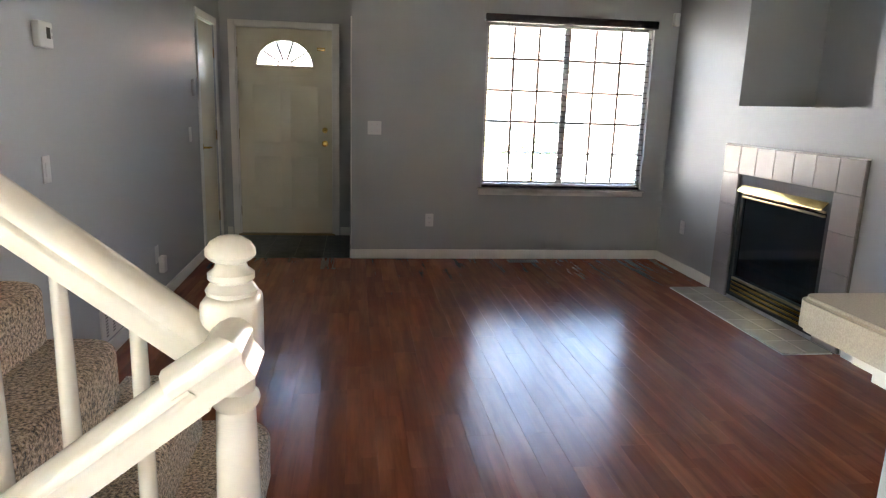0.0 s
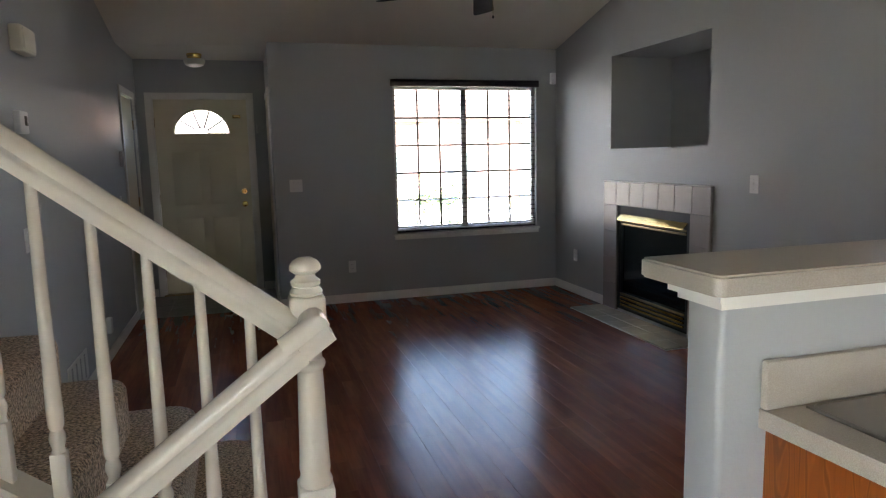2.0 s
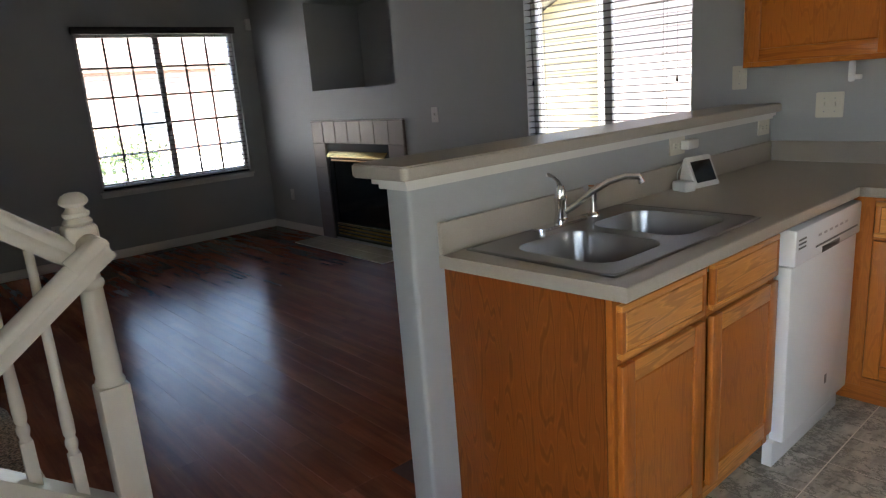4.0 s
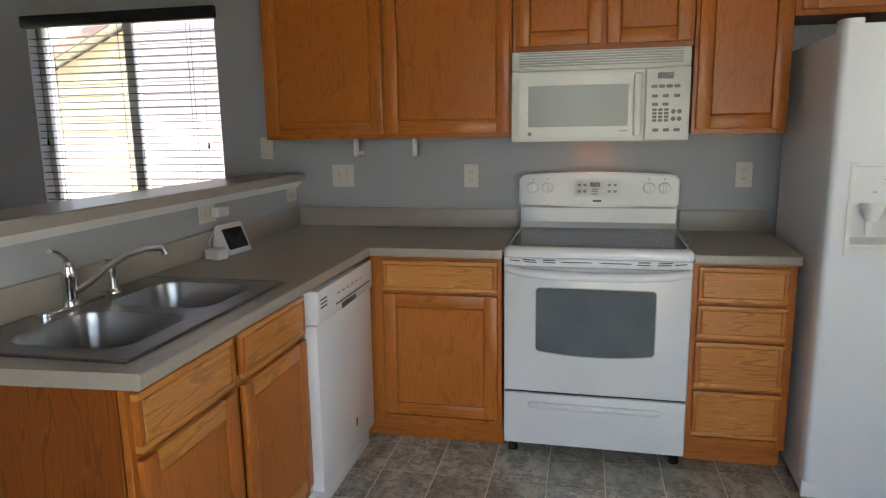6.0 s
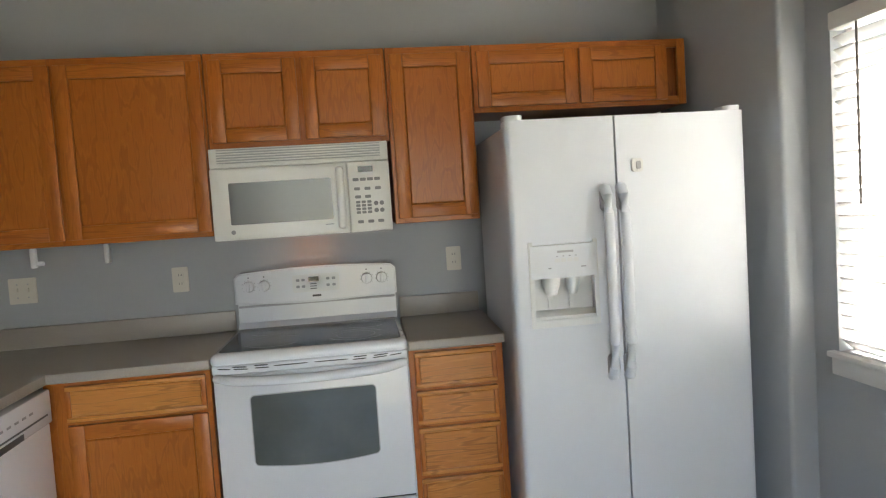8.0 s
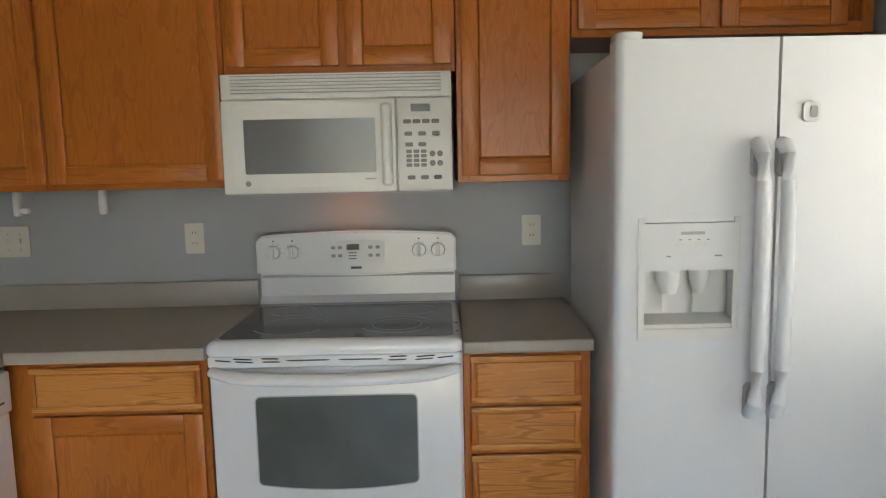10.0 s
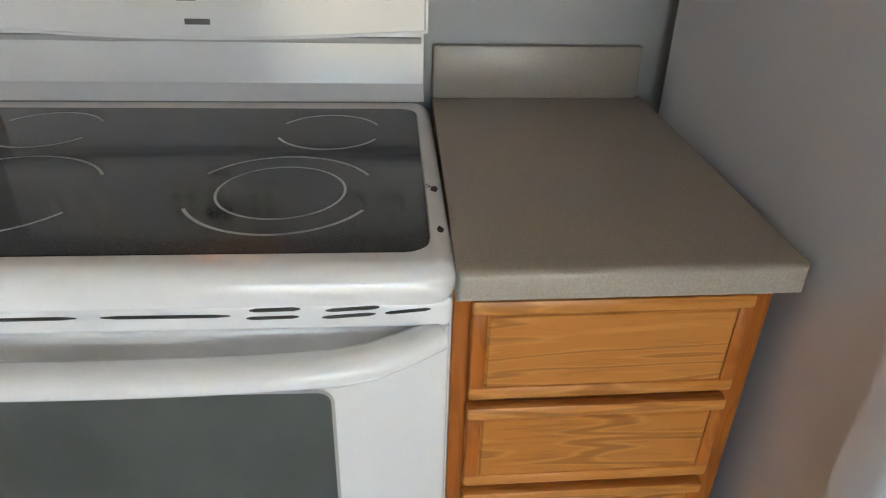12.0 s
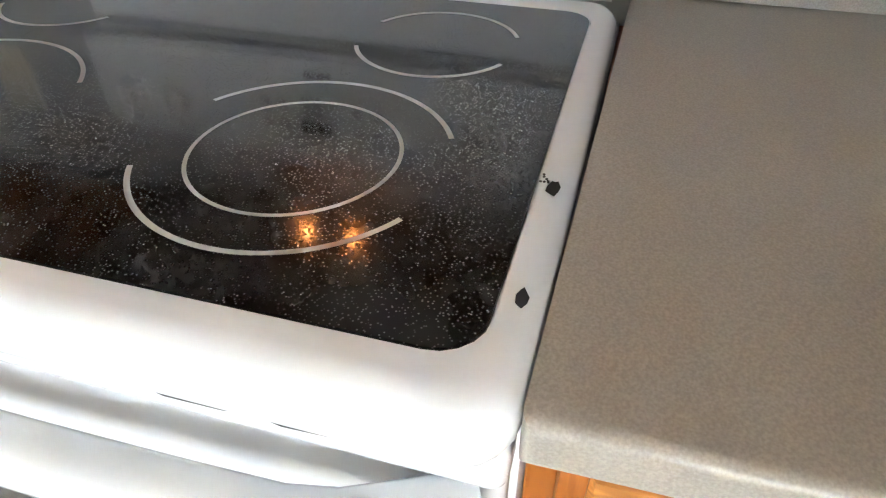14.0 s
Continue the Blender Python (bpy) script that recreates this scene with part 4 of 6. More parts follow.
# microwave
MF = ("x", -0.372)
mw = thing("microwave_oven", (-0.19, -0.001, 1.349), "cream-white over-the-range microwave with a grey window", "microwave")
part("body", bx(-0.37, -0.368, 1.352, -0.004, 0.366, 1.728, 0.004), MWHITE, mw)
grille = part("vent_grille", fb(MF, -0.368, 0.366, 1.65, 1.729, 0.0, 0.012, 0.004), MWHITE, mw)
for i in range(6):
    part("louvre", fb(MF, -0.335, 0.335, 1.661 + 0.0105 * i, 1.667 + 0.0105 * i, 0.0115, 0.019, 0.002), MWHITE, grille)
    part("slot", fb(MF, -0.335, 0.335, 1.6675 + 0.0105 * i, 1.671 + 0.0105 * i, 0.0118, 0.0125), GREYPL, grille)
md = part("door", fb(MF, -0.188, 0.366, 1.35, 1.646, 0.0, 0.026, 0.006, 3), MWHITE, mw)
part("door_frame", fplate(MF, 0.083, 1.5, 0.5, 0.262, 0.012, 0.0258, 0.0285), MWHITE, md)
part("window", fplate(MF, 0.0855, 1.499, 0.417, 0.172, 0.006, 0.0286, 0.0298), MWGL, md, "grey perforated window")
part("handle", fb(MF, -0.178, -0.142, 1.368, 1.63, 0.026, 0.052, 0.014, 4), MWHITE, md)
part("round_badge", cyl(bmesh.new(), fpt(MF, 0.287, 1.383, 0.0286), fpt(MF, 0.287, 1.383, 0.0296), 0.009, n=20), LGREY, md)
part("print_bar", fplate(MF, -0.105, 1.392, 0.035, 0.004, 0.001, 0.0286, 0.0292), LGREY, md)
mp = part("control_panel", fb(MF, -0.368, -0.192, 1.35, 1.646, 0.0, 0.026, 0.005, 3), MWHITE, mw)
part("display", fplate(MF, -0.268, 1.614, 0.062, 0.024, 0.002, 0.026, 0.0267), DISPLAY, mp)
for r, (z, us) in enumerate(((1.571, (-0.225, -0.255, -0.285, -0.315)), (1.532, (-0.228, -0.272, -0.316)), (1.498, (-0.23, -0.272)), (1.393, (-0.235, -0.278, -0.32)))):
    for u in us:
        part("key", fplate(MF, u, z, 0.025, 0.013, 0.004, 0.026, 0.0268), KEYGREY, mp)
for r in range(4):
    for c in range(3):
        part("key", fplate(MF, -0.229 - 0.0235 * c, 1.476 - 0.0145 * r, 0.018, 0.011, 0.003, 0.026, 0.0268), KEYGREY, mp)
for z in (1.468, 1.438):
    for u in (-0.304, -0.328):
        part("round_key", cyl(bmesh.new(), fpt(MF, u, z, 0.0258), fpt(MF, u, z, 0.0268), 0.0095, n=16), KEYGREY, mp)
part("bottom_plate", bx(-0.365, -0.36, 1.343, -0.01, 0.358, 1.3515), GREYPL, mw)

# refrigerator
fg = thing("refrigerator", (-0.4, -1.24, 0), "white side-by-side refrigerator with an ice and water dispenser", "refrigerator")
part("cabinet", prism(bmesh.new(), [(-0.765, -1.705, 0.02), (-0.07, -1.705, 0.02), (-0.07, -0.816, 0.02), (-0.765, -0.786, 0.02)], (0, 0, 1.695)), FRIDGE, fg)
part("toe_grille", bx(-0.79, -1.7, 0.012, -0.766, -0.78, 0.085, 0.004), WHITE, fg)
FF = ("x", -0.77)


def vert_edge(e):
    return abs(e.verts[0].co.z - e.verts[1].co.z) > 0.3


# freezer door pieced round the dispenser's recess
DZ0, DZ1, DU0, DU1 = 0.968, 1.266, -1.086, -0.843
ldoor = part("freezer_door", bx(-0.84, -0.842, 0.095, -0.77, -0.773, 1.729, 0.022, 4, lambda e: vert_edge(e) and e.verts[0].co.x < -0.8 and e.verts[0].co.y > -0.8), FRIDGE, fg)
bm = bmesh.new()
box(bm, -0.84, -1.184, 0.095, -0.77, -0.842, DZ0)
box(bm, -0.84, -1.184, DZ1, -0.77, -0.842, 1.729)
box(bm, -0.84, -1.184, DZ0, -0.77, DU0 - 0.01, DZ1)
part("door_panel", bm, FRIDGE, ldoor)
disp = part("dispenser", bx(-0.775, DU0 - 0.009, DZ0 + 0.001, -0.771, DU1 + 0.002, DZ1 - 0.001), PLASTIC, ldoor, "white plastic dispenser recess")
bm = bmesh.new()
pts = [(-0.838, DZ0 + 0.002), (-0.774, DZ0 + 0.002), (-0.774, DZ0 + 0.045), (-0.838, DZ0 + 0.028)]
prism(bm, [(x, DU0 - 0.008, z) for x, z in pts], (0, DU1 - DU0 + 0.01, 0))
part("drip_tray", bm, PLASTIC, disp)
bm = bmesh.new()
for a in ((DU0 - 0.012, DU0 + 0.006), (DU1 - 0.006, DU1 + 0.012)):
    box(bm, -0.8455, a[0], DZ0 - 0.012, -0.8405, a[1], DZ1 + 0.012, 0.002)
box(bm, -0.846, DU0 - 0.012, DZ0 - 0.012, -0.8405, DU1 + 0.012, DZ0 + 0.018, 0.002)
part("bezel", bm, PLASTIC, disp)
bm = bmesh.new()
prism(bm, [(-0.8407, DU0 - 0.006, 1.14), (-0.8407, DU1 + 0.006, 1.14), (-0.8407, DU1 + 0.006, 1.264), (-0.8407, DU0 - 0.006, 1.264)], (-0.006, 0, 0))
cp = part("control_face", bm, WHITE, disp)
part("control_body", bx(-0.8405, DU0 - 0.005, 1.14, -0.78, DU1 + 0.001, 1.2615), PLASTIC, disp)
DF = ("x", -0.8468)
for i in range(4):
    part("button", fplate(DF, -0.94 - 0.024 * i, 1.206, 0.019, 0.014, 0.002, 0.0, 0.0012), PLASTIC, cp)
    part("button_mark", fplate(DF, -0.94 - 0.024 * i, 1.221, 0.007, 0.003, 0.001, 0.0, 0.0008), LGREY, cp)
part("badge", fplate(DF, -0.972, 1.238, 0.062, 0.008, 0.001, 0.0, 0.001), GREYPL, cp, "small grey maker's badge")
for u, w in ((-0.91, 0.012), (-1.04, 0.02)):
    part("print_bar", fplate(DF, u, 1.178, w, 0.004, 0.001, 0.0, 0.0007), LGREY, cp)
for u, rr in ((-0.922, 0.036), (-1.005, 0.028)):
    ch = part("chute", lathe(bmesh.new(), [(rr, 0.0), (rr * 0.9, -0.03), (rr * 0.55, -0.065), (rr * 0.5, -0.065), (rr * 0.8, -0.03), (rr * 0.9, 0.0)], (-0.812, u, 1.14)), PLASTIC, disp)
    part("paddle", bx(-0.792, u - 0.009, 1.02, -0.786, u + 0.009, 1.1, 0.002), PLASTIC, ch)
rdoor = part("fridge_door", bx(-0.84, -1.712, 0.095, -0.77, -1.192, 1.729, 0.022, 4, lambda e: vert_edge(e) and e.verts[0].co.x < -0.8 and e.verts[0].co.y < -1.6), FRIDGE, fg)
for u, dd in ((-1.134, ldoor), (-1.198, rdoor)):
    bm = tube(bmesh.new(), [(-0.842, u, 1.462), (-0.858, u, 1.460), (-0.875, u, 1.435), (-0.884, u, 1.37), (-0.886, u, 1.12), (-0.884, u, 0.88), (-0.875, u, 0.79), (-0.858, u, 0.755), (-0.842, u, 0.752)], [0.019, 0.02, 0.02, 0.0185, 0.018, 0.0185, 0.02, 0.02, 0.019], 16, 1.0)
    h = part("handle", bm, FRIDGE, dd, "long bowed white door handle")
    for z in (1.420, 0.794):
        mb = prism(bmesh.new(), [(-0.8405, u + a, z + b) for a, b in round_rect(0.034, 0.084, 0.0165, 6)], (-0.022, 0, 0))
        bmesh.ops.bevel(mb, geom=[e for e in mb.edges if all(v.co.x < -0.86 for v in e.verts)], offset=0.006, segments=3, affect="EDGES")
        part("handle_end", mb, GREYPL, h, "grey rounded handle mount")
for y in (-0.81, -1.67):
    bm = prism(bmesh.new(), [(-0.79 + a, y + b, 1.7295) for a, b in round_rect(0.10, 0.07, 0.03, 5)], (0, 0, 0.018))
    part("hinge_cap", bm, WHITE, fg)
clip = thing("magnet_clip", (-0.845, -1.268, 1.538), "small lilac-white plastic clip on the refrigerator door", "magnet")
QF = ("x", -0.8408)
part("plate", fplate(QF, -1.268, 1.541, 0.044, 0.05, 0.012, 0.0, 0.01), PLASTIC, clip)
part("slot", fplate(QF, -1.272, 1.541, 0.018, 0.03, 0.006, 0.0101, 0.0125), LGREY, clip)


# outlets, switches, plates
def cover_plate(F, u, z, w, h, label, kind_of, material=IVORY):
    c = thing(kind_of, fpt(F, u, z, 0), label, "outlet" if "outlet" in kind_of else "switch", "wall plates")
    p = part("cover", fplate(F, u, z, w, h, 0.006, 0.0, 0.006), material, c)
    return c, p


def lying_outlet(F, u, z, material=IVORY, label="ivory duplex wall outlet set sideways"):
    c, p = cover_plate(F, u, z, 0.116, 0.072, label, "wall_outlet", material)
    for du in (0.02, -0.02):
        s = part("socket", fplate(F, u + du, z, 0.028, 0.03, 0.01, 0.006, 0.0085), material, p)
        for dz in (-0.006, 0.006):
            part("slot", fplate(F, u + du, z + dz, 0.009, 0.0025, 0.0008, 0.0085, 0.0089), DGREY, s)
    return c


def outlet(F, u, z, material=IVORY, label="ivory duplex wall outlet"):
    c, p = cover_plate(F, u, z, 0.072, 0.116, label, "wall_outlet", material)
    for dz in (0.02, -0.02):
        s = part("socket", fplate(F, u, z + dz, 0.03, 0.028, 0.01, 0.006, 0.0085), material, p)
        for du in (-0.006, 0.006):
            part("slot", fplate(F, u + du, z + dz + 0.002, 0.0025, 0.009, 0.0008, 0.0085, 0.0089), DGREY, s)
    return c


def switch(F, u, z, n=1, material=IVORY, label="ivory toggle light switch"):
    c, p = cover_plate(F, u, z, 0.072 + 0.046 * (n - 1), 0.116, label, "light_switch", material)
    for i in range(n):
        uu = u + 0.046 * (i - (n - 1) / 2)
        part("toggle", fplate(F, uu, z + 0.004, 0.009, 0.02, 0.003, 0.006, 0.016), material, p)
        for dz in (-0.03, 0.03):
            part("screw", fplate(F, uu, z + dz, 0.006, 0.006, 0.0029, 0.006, 0.0072), GREYPL, p)
    return c


EW = ("x", -0.0005)
switch(EW, 1.296, 1.178, 2, label="ivory two-gang wall switch above the counter")
outlet(EW, 0.612, 1.176)
outlet(EW, -0.678, 1.18)
switch(EW, 1.722, 1.325, 1, label="ivory wall plate above the bar")
HW = ("y", 1.5615)
lying_outlet(HW, -0.895, 1.084, label="ivory outlet on the half wall with a plugged adapter")
lying_outlet(HW, -0.085, 1.084)
plug = thing("plug_adapter", (-0.82, 1.6, 1.08), "white plug adapter in the half-wall outlet", "plug")
part("block", bx(-0.875, 1.518, 1.066, -0.79, 1.5545, 1.104, 0.005), PLASTIC, plug)
# smart display with its power block
show = thing("smart_display", (-0.80, 1.505, 0.914), "white-framed small smart display, dark screen, on the counter", "display")
ms = Matrix.Translation((-0.842, 1.478, 0.914)) @ Euler((0, 0, radians(-8))).to_matrix().to_4x4()
bm = prism(bmesh.new(), [(-0.08, -0.035, 0.002), (-0.08, 0.055, 0.002), (-0.08, 0.032, 0.122), (-0.08, 0.018, 0.126)], (0.16, 0, 0))
bmesh.ops.bevel(bm, geom=list(bm.edges), offset=0.005, segments=3, affect="EDGES")
bmesh.ops.transform(bm, matrix=ms, verts=bm.verts)
case = part("case", bm, PLASTIC, show)
nrm = Vector((0, -0.124, 0.053)).normalized()
upv = Vector((0, 0.053, 0.124)).normalized()
cen = Vector((0, -0.0085, 0.064)) + nrm * 0.0004
pts = [ms @ (cen + Vector((a, 0, 0)) + upv * b) for a, b in round_rect(0.126, 0.09, 0.003, 3)]
part("screen", prism(bmesh.new(), pts, (ms.to_3x3() @ nrm) * 0.001), BLKGLASS, case, "dark glass screen")
brick = thing("power_block", (-0.955, 1.52, 0.914), "small white power block on the counter", "adapter")
bm = bx(-0.04, -0.028, 0.001, 0.04, 0.028, 0.042, 0.008, 3)
bmesh.ops.transform(bm, matrix=Matrix.Translation((-0.982, 1.478, 0.914)) @ Euler((0, 0, radians(70))).to_matrix().to_4x4(), verts=bm.verts)
part("block", bm, PLASTIC, brick)
bm = tube(bmesh.new(), [(-0.965, 1.515, 0.94), (-0.95, 1.525, 0.98), (-0.90, 1.525, 1.02), (-0.85, 1.525, 1.015), (-0.82, 1.51, 0.98), (-0.80, 1.495, 0.95)], 0.0022, 8)
part("cord", bm, PLASTIC, brick)
# two white holders under the wall cabinets
for u, foot in ((1.15, 0.03), (0.853, 0.0)):
    hk = thing("towel_bracket", (-0.2, u, 1.37), "white plastic bracket hanging under the wall cabinet", "bracket", "paper towel brackets")
    bm = bx(-0.215, u - 0.011, 1.285, -0.185, u + 0.011, 1.3715, 0.007, 3)
    part("arm", bm, PLASTIC, hk)
    if foot:
        part("foot", cyl(bmesh.new(), (-0.2, u - 0.004, 1.303), (-0.2, u - 0.038, 1.303), 0.011, 0.009, 14), PLASTIC, hk)
for y in (0.05, -0.032):
    part("cooktop_bulb", lathe(bmesh.new(), [(0, -0.006), (0.006, -0.005), (0.009, 0.0), (0.009, 0.003)], (-0.083, y, 1.3462), 14), BULB, mw, "glowing warm cooktop bulb")


# ---- windows ----
def window(name, F, u0, u1, z0, z1, cols, rows, depth, label, grid=True, split=0.5):
    """A sliding window in a wall's opening: frame, two sashes with panes and grid bars, sill."""
    u0, u1 = sorted((u0, u1))
    w = thing(name, fpt(F, (u0 + u1) / 2, z0, 0), label, "window", kind="structure")
    dm = -depth
    for a in ((u0 + 0.001, u0 + 0.035, z0 + 0.001, z1 - 0.001), (u1 - 0.035, u1 - 0.001, z0 + 0.001, z1 - 0.001), (u0 + 0.035, u1 - 0.035, z0 + 0.001, z0 + 0.035), (u0 + 0.035, u1 - 0.035, z1 - 0.035, z1 - 0.001)):
        part("window_frame", fb(F, *a, dm - 0.05, dm + 0.02, 0.003), ALU, w)
    um = u0 + (u1 - u0) * split
    part("meeting_rail", fb(F, um - 0.028, um + 0.028, z0 + 0.035, z1 - 0.035, dm - 0.03, dm + 0.012, 0.003), ALU, w)
    for a, b in ((u0 + 0.035, um - 0.028), (um + 0.028, u1 - 0.035)):
        s = part("sash", fb(F, a, b, z0 + 0.036, z0 + 0.062, dm - 0.025, dm + 0.005, 0.002), ALU, w)
        pane = part("pane", fb(F, a, b, z0 + 0.062, z1 - 0.036, dm - 0.012, dm - 0.008), PANE, s)
        pane.visible_shadow = False
        if grid:
            for i in range(1, cols):
                u = a + (b - a) * i / cols
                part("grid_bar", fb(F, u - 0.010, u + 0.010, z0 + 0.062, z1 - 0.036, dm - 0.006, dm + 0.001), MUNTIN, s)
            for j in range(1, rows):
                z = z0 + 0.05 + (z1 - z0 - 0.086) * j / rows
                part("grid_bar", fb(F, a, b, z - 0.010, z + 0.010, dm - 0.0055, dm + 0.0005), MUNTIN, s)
    return w


def sill(name, F, u0, u1, z, label):
    s = thing(name, fpt(F, (u0 + u1) / 2, z, 0), label, "window sill", kind="structure")
    part("stool", fb(F, u0 - 0.03, u1 + 0.03, z - 0.024, z - 0.002, -0.06, 0.03, 0.006), TRIM, s)
    part("apron", fb(F, u0 - 0.02, u1 + 0.02, z - 0.064, z - 0.025, 0.001, 0.015, 0.004), TRIM, s)


def blind(F, u0, u1, z0, z1, step, tilt, valance, label, cords=(0.12, 0.14, 0.5, 0.86, 0.88), val_over=0.02, slat_w=0.048):
    u0, u1 = sorted((u0, u1))
    b = thing("window_blind", fpt(F, (u0 + u1) / 2, z1, 0), label, "blind", "slatted window blinds")
    v = part("valance", fb(F, u0 - val_over, u1 + val_over, z1 - 0.01, z1 + 0.055, -0.012, 0.03, 0.006), valance, b)
    part("bottom_rail", fb(F, u0 + 0.004, u1 - 0.004, z0 + 0.002, z0 + 0.018, -0.042, -0.002, 0.004), valance if valance is DSLAT else SLAT, b)
    ca, sa = math.cos(radians(tilt)), math.sin(radians(tilt))
    k = int((z1 - z0 - 0.05) / step)
    bm = bmesh.new()
    prism(bm, [fpt(F, u0 + 0.006, d * 1.0, e) - fpt(F, 0, 0, 0) + fpt(F, 0, 0, 0) for e, d in [(-0.022 + (-slat_w / 2 + slat_w * i / 4) * ca, (-slat_w / 2 + slat_w * i / 4) * sa + 0.0025 * (1 - ((i - 2) / 2) ** 2)) for i in range(5)] + [(-0.022 + (slat_w / 2 - slat_w * i / 4) * ca, (slat_w / 2 - slat_w * i / 4) * sa + 0.0025 * (1 - ((i - 2) / 2) ** 2) - 0.0028) for i in range(5)]], fpt(F, u1 - 0.006, 0, 0) - fpt(F, u0 + 0.006, 0, 0))
    org = root_place(b)
    me = mesh_from("slat", bm, DARKSLAT if valance is DSLAT else SLAT, Vector((org.x, org.y, 0)))
    for i in range(k):
        s = new("slat", me)
        s.parent = b
        s.location = (0, 0, z0 + 0.04 + step * i - org.z)
    for c in cords:
        u = u0 + (u1 - u0) * c
        part("ladder_cord", fb(F, u - 0.0012, u + 0.0012, z0 + 0.01, z1, 0.001, 0.003), CORD, b)
    return b


NF = ("y", YW)
SF = ("x", 0.0)
window("window_1", NF, *W1, 3, 5, 0.07, "wide white vinyl sliding window with a grid of bars", True, 0.49)
sill("window_sill_1", NF, W1[0], W1[1], W1[2] + 0.002, "white painted window sill with apron")
blind(NF, W1[0] + 0.01, W1[1] - 0.01, W1[2] + 0.004, W1[3], 0.0465, 0, DSLAT, "open slatted blind with a dark valance on the front window", val_over=0.03)
window("window_2", SF, *W2, 1, 1, 0.09, "white vinyl sliding window above the bar", False, 0.5)
blind(SF, W2[0] + 0.004, W2[1] - 0.004, W2[2] + 0.004, W2[3] - 0.045, 0.0395, 0, DSLAT, "open slatted blind with a dark valance on the side window", val_over=0.02)
# patio door of the dining side: unseen, added to light the kitchen from behind
w4 = thing("added_window_4", (XL, -0.35, 0.03), "white framed sliding patio door, unseen, added to let daylight in", "patio door", kind="structure")
for y0, y1, z0, z1 in ((W4[0] + 0.001, W4[0] + 0.05, W4[2], W4[3] - 0.001), (W4[1] - 0.05, W4[1] - 0.001, W4[2], W4[3] - 0.001), (-0.39, -0.31, W4[2] + 0.05, W4[3] - 0.051), (W4[0] + 0.05, W4[1] - 0.05, W4[2], W4[2] + 0.049), (W4[0] + 0.05, W4[1] - 0.05, W4[3] - 0.05, W4[3] - 0.001)):
    part("window_frame", bx(XL - 0.1, y0, z0, XL - 0.04, y1, z1, 0.003), ALU, w4)
for y0, y1 in ((W4[0] + 0.05, -0.39), (-0.31, W4[1] - 0.05)):
    pane = part("pane", bx(XL - 0.074, y0, W4[2] + 0.05, XL - 0.07, y1, W4[3] - 0.051), PANE, w4)
    pane.visible_shadow = False
# back window, which faces the other way
w3 = thing("window_3", (-1.68, YB, W3[2]), "white vinyl window in the back wall", "window", kind="structure")
for a in ((W3[0] + 0.001, W3[0] + 0.035, W3[2] + 0.001, W3[3] - 0.001), (W3[1] - 0.035, W3[1] - 0.001, W3[2] + 0.001, W3[3] - 0.001), (W3[0] + 0.035, W3[1] - 0.035, W3[2] + 0.001, W3[2] + 0.035), (W3[0] + 0.035, W3[1] - 0.035, W3[3] - 0.035, W3[3] - 0.001)):
    part("window_frame", bx(a[0], YB - 0.12, a[2], a[1], YB - 0.06, a[3], 0.003), ALU, w3)
part("meeting_rail", bx(-1.58, YB - 0.1, W3[2] + 0.035, -1.54, YB - 0.07, W3[3] - 0.035), ALU, w3)
pane = part("pane", bx(W3[0] + 0.035, YB - 0.094, W3[2] + 0.035, W3[1] - 0.035, YB - 0.09, W3[3] - 0.035), PANE, w3)
pane.visible_shadow = False
s3 = thing("window_sill_3", (-1.68, YB, W3[2]), "white painted window sill with apron in the back wall", "window sill", kind="structure")
part("stool", bx(W3[0] - 0.03, YB - 0.05, W3[2] - 0.022, W3[1] + 0.03, YB + 0.03, W3[2], 0.006), TRIM, s3)
part("apron", bx(W3[0] - 0.02, YB + 0.001, W3[2] - 0.085, W3[1] + 0.02, YB + 0.016, W3[2] - 0.023, 0.004), TRIM, s3)
b3 = thing("window_blind", (-1.68, YB, W3[3]), "half-closed white slatted blind on the back window", "blind", "slatted window blinds")
part("valance", bx(W3[0] + 0.003, YB - 0.045, W3[3] - 0.065, W3[1] - 0.003, YB + 0.012, W3[3] - 0.002, 0.006), TRIM, b3)
bm = bx(W3[0] + 0.006, YB - 0.047, 0, W3[1] - 0.006, YB, 0.0028)
bmesh.ops.rotate(bm, verts=bm.verts, cent=(0, YB - 0.0235, 0.0014), matrix=Euler((radians(38), 0, 0)).to_matrix())
me = mesh_from("slat", bm, SLAT, Vector((-1.68, YB, 0)))
for i in range(25):
    o = new("slat", me)
    o.parent = b3
    o.location = (0, 0, 0.03 + 0.0445 * i - (W3[3] - W3[2]))
part("wand", cyl(bmesh.new(), (-1.2, YB + 0.006, W3[3] - 0.06), (-1.2, YB + 0.006, 1.35), 0.004, n=8), CORD, b3)

for y, zz, nm in ((2.06, 1.33, "a"), (3.08, 1.36, "b")):
    tl = thing("cord_tassel", (-0.03, y, zz), "small dark tassel on the blind's cord", "tassel", "blind cord tassels")
    part("cord", cyl(bmesh.new(), (-0.012, y, zz + 0.03), (-0.012, y, 2.02), 0.0012, n=6), CORD, tl)
    part("knob", lathe(bmesh.new(), [(0, 0.03), (0.004, 0.028), (0.007, 0.0), (0.005, -0.004), (0, -0.005)], (-0.012, y, zz), 10), BLACK, tl)

# ---- front door and closet ----
DFR = ("y", YE + 0.03)
fd = thing("door_1", (-3.55, YE, 0), "cream painted six-panel front door with a fan light", "door", kind="structure")
DX0, DX1, DZ = -4.005, -3.09, 2.055
CXD = (DX0 + DX1) / 2
FR, FZ = 0.275, 1.70
bm = bmesh.new()
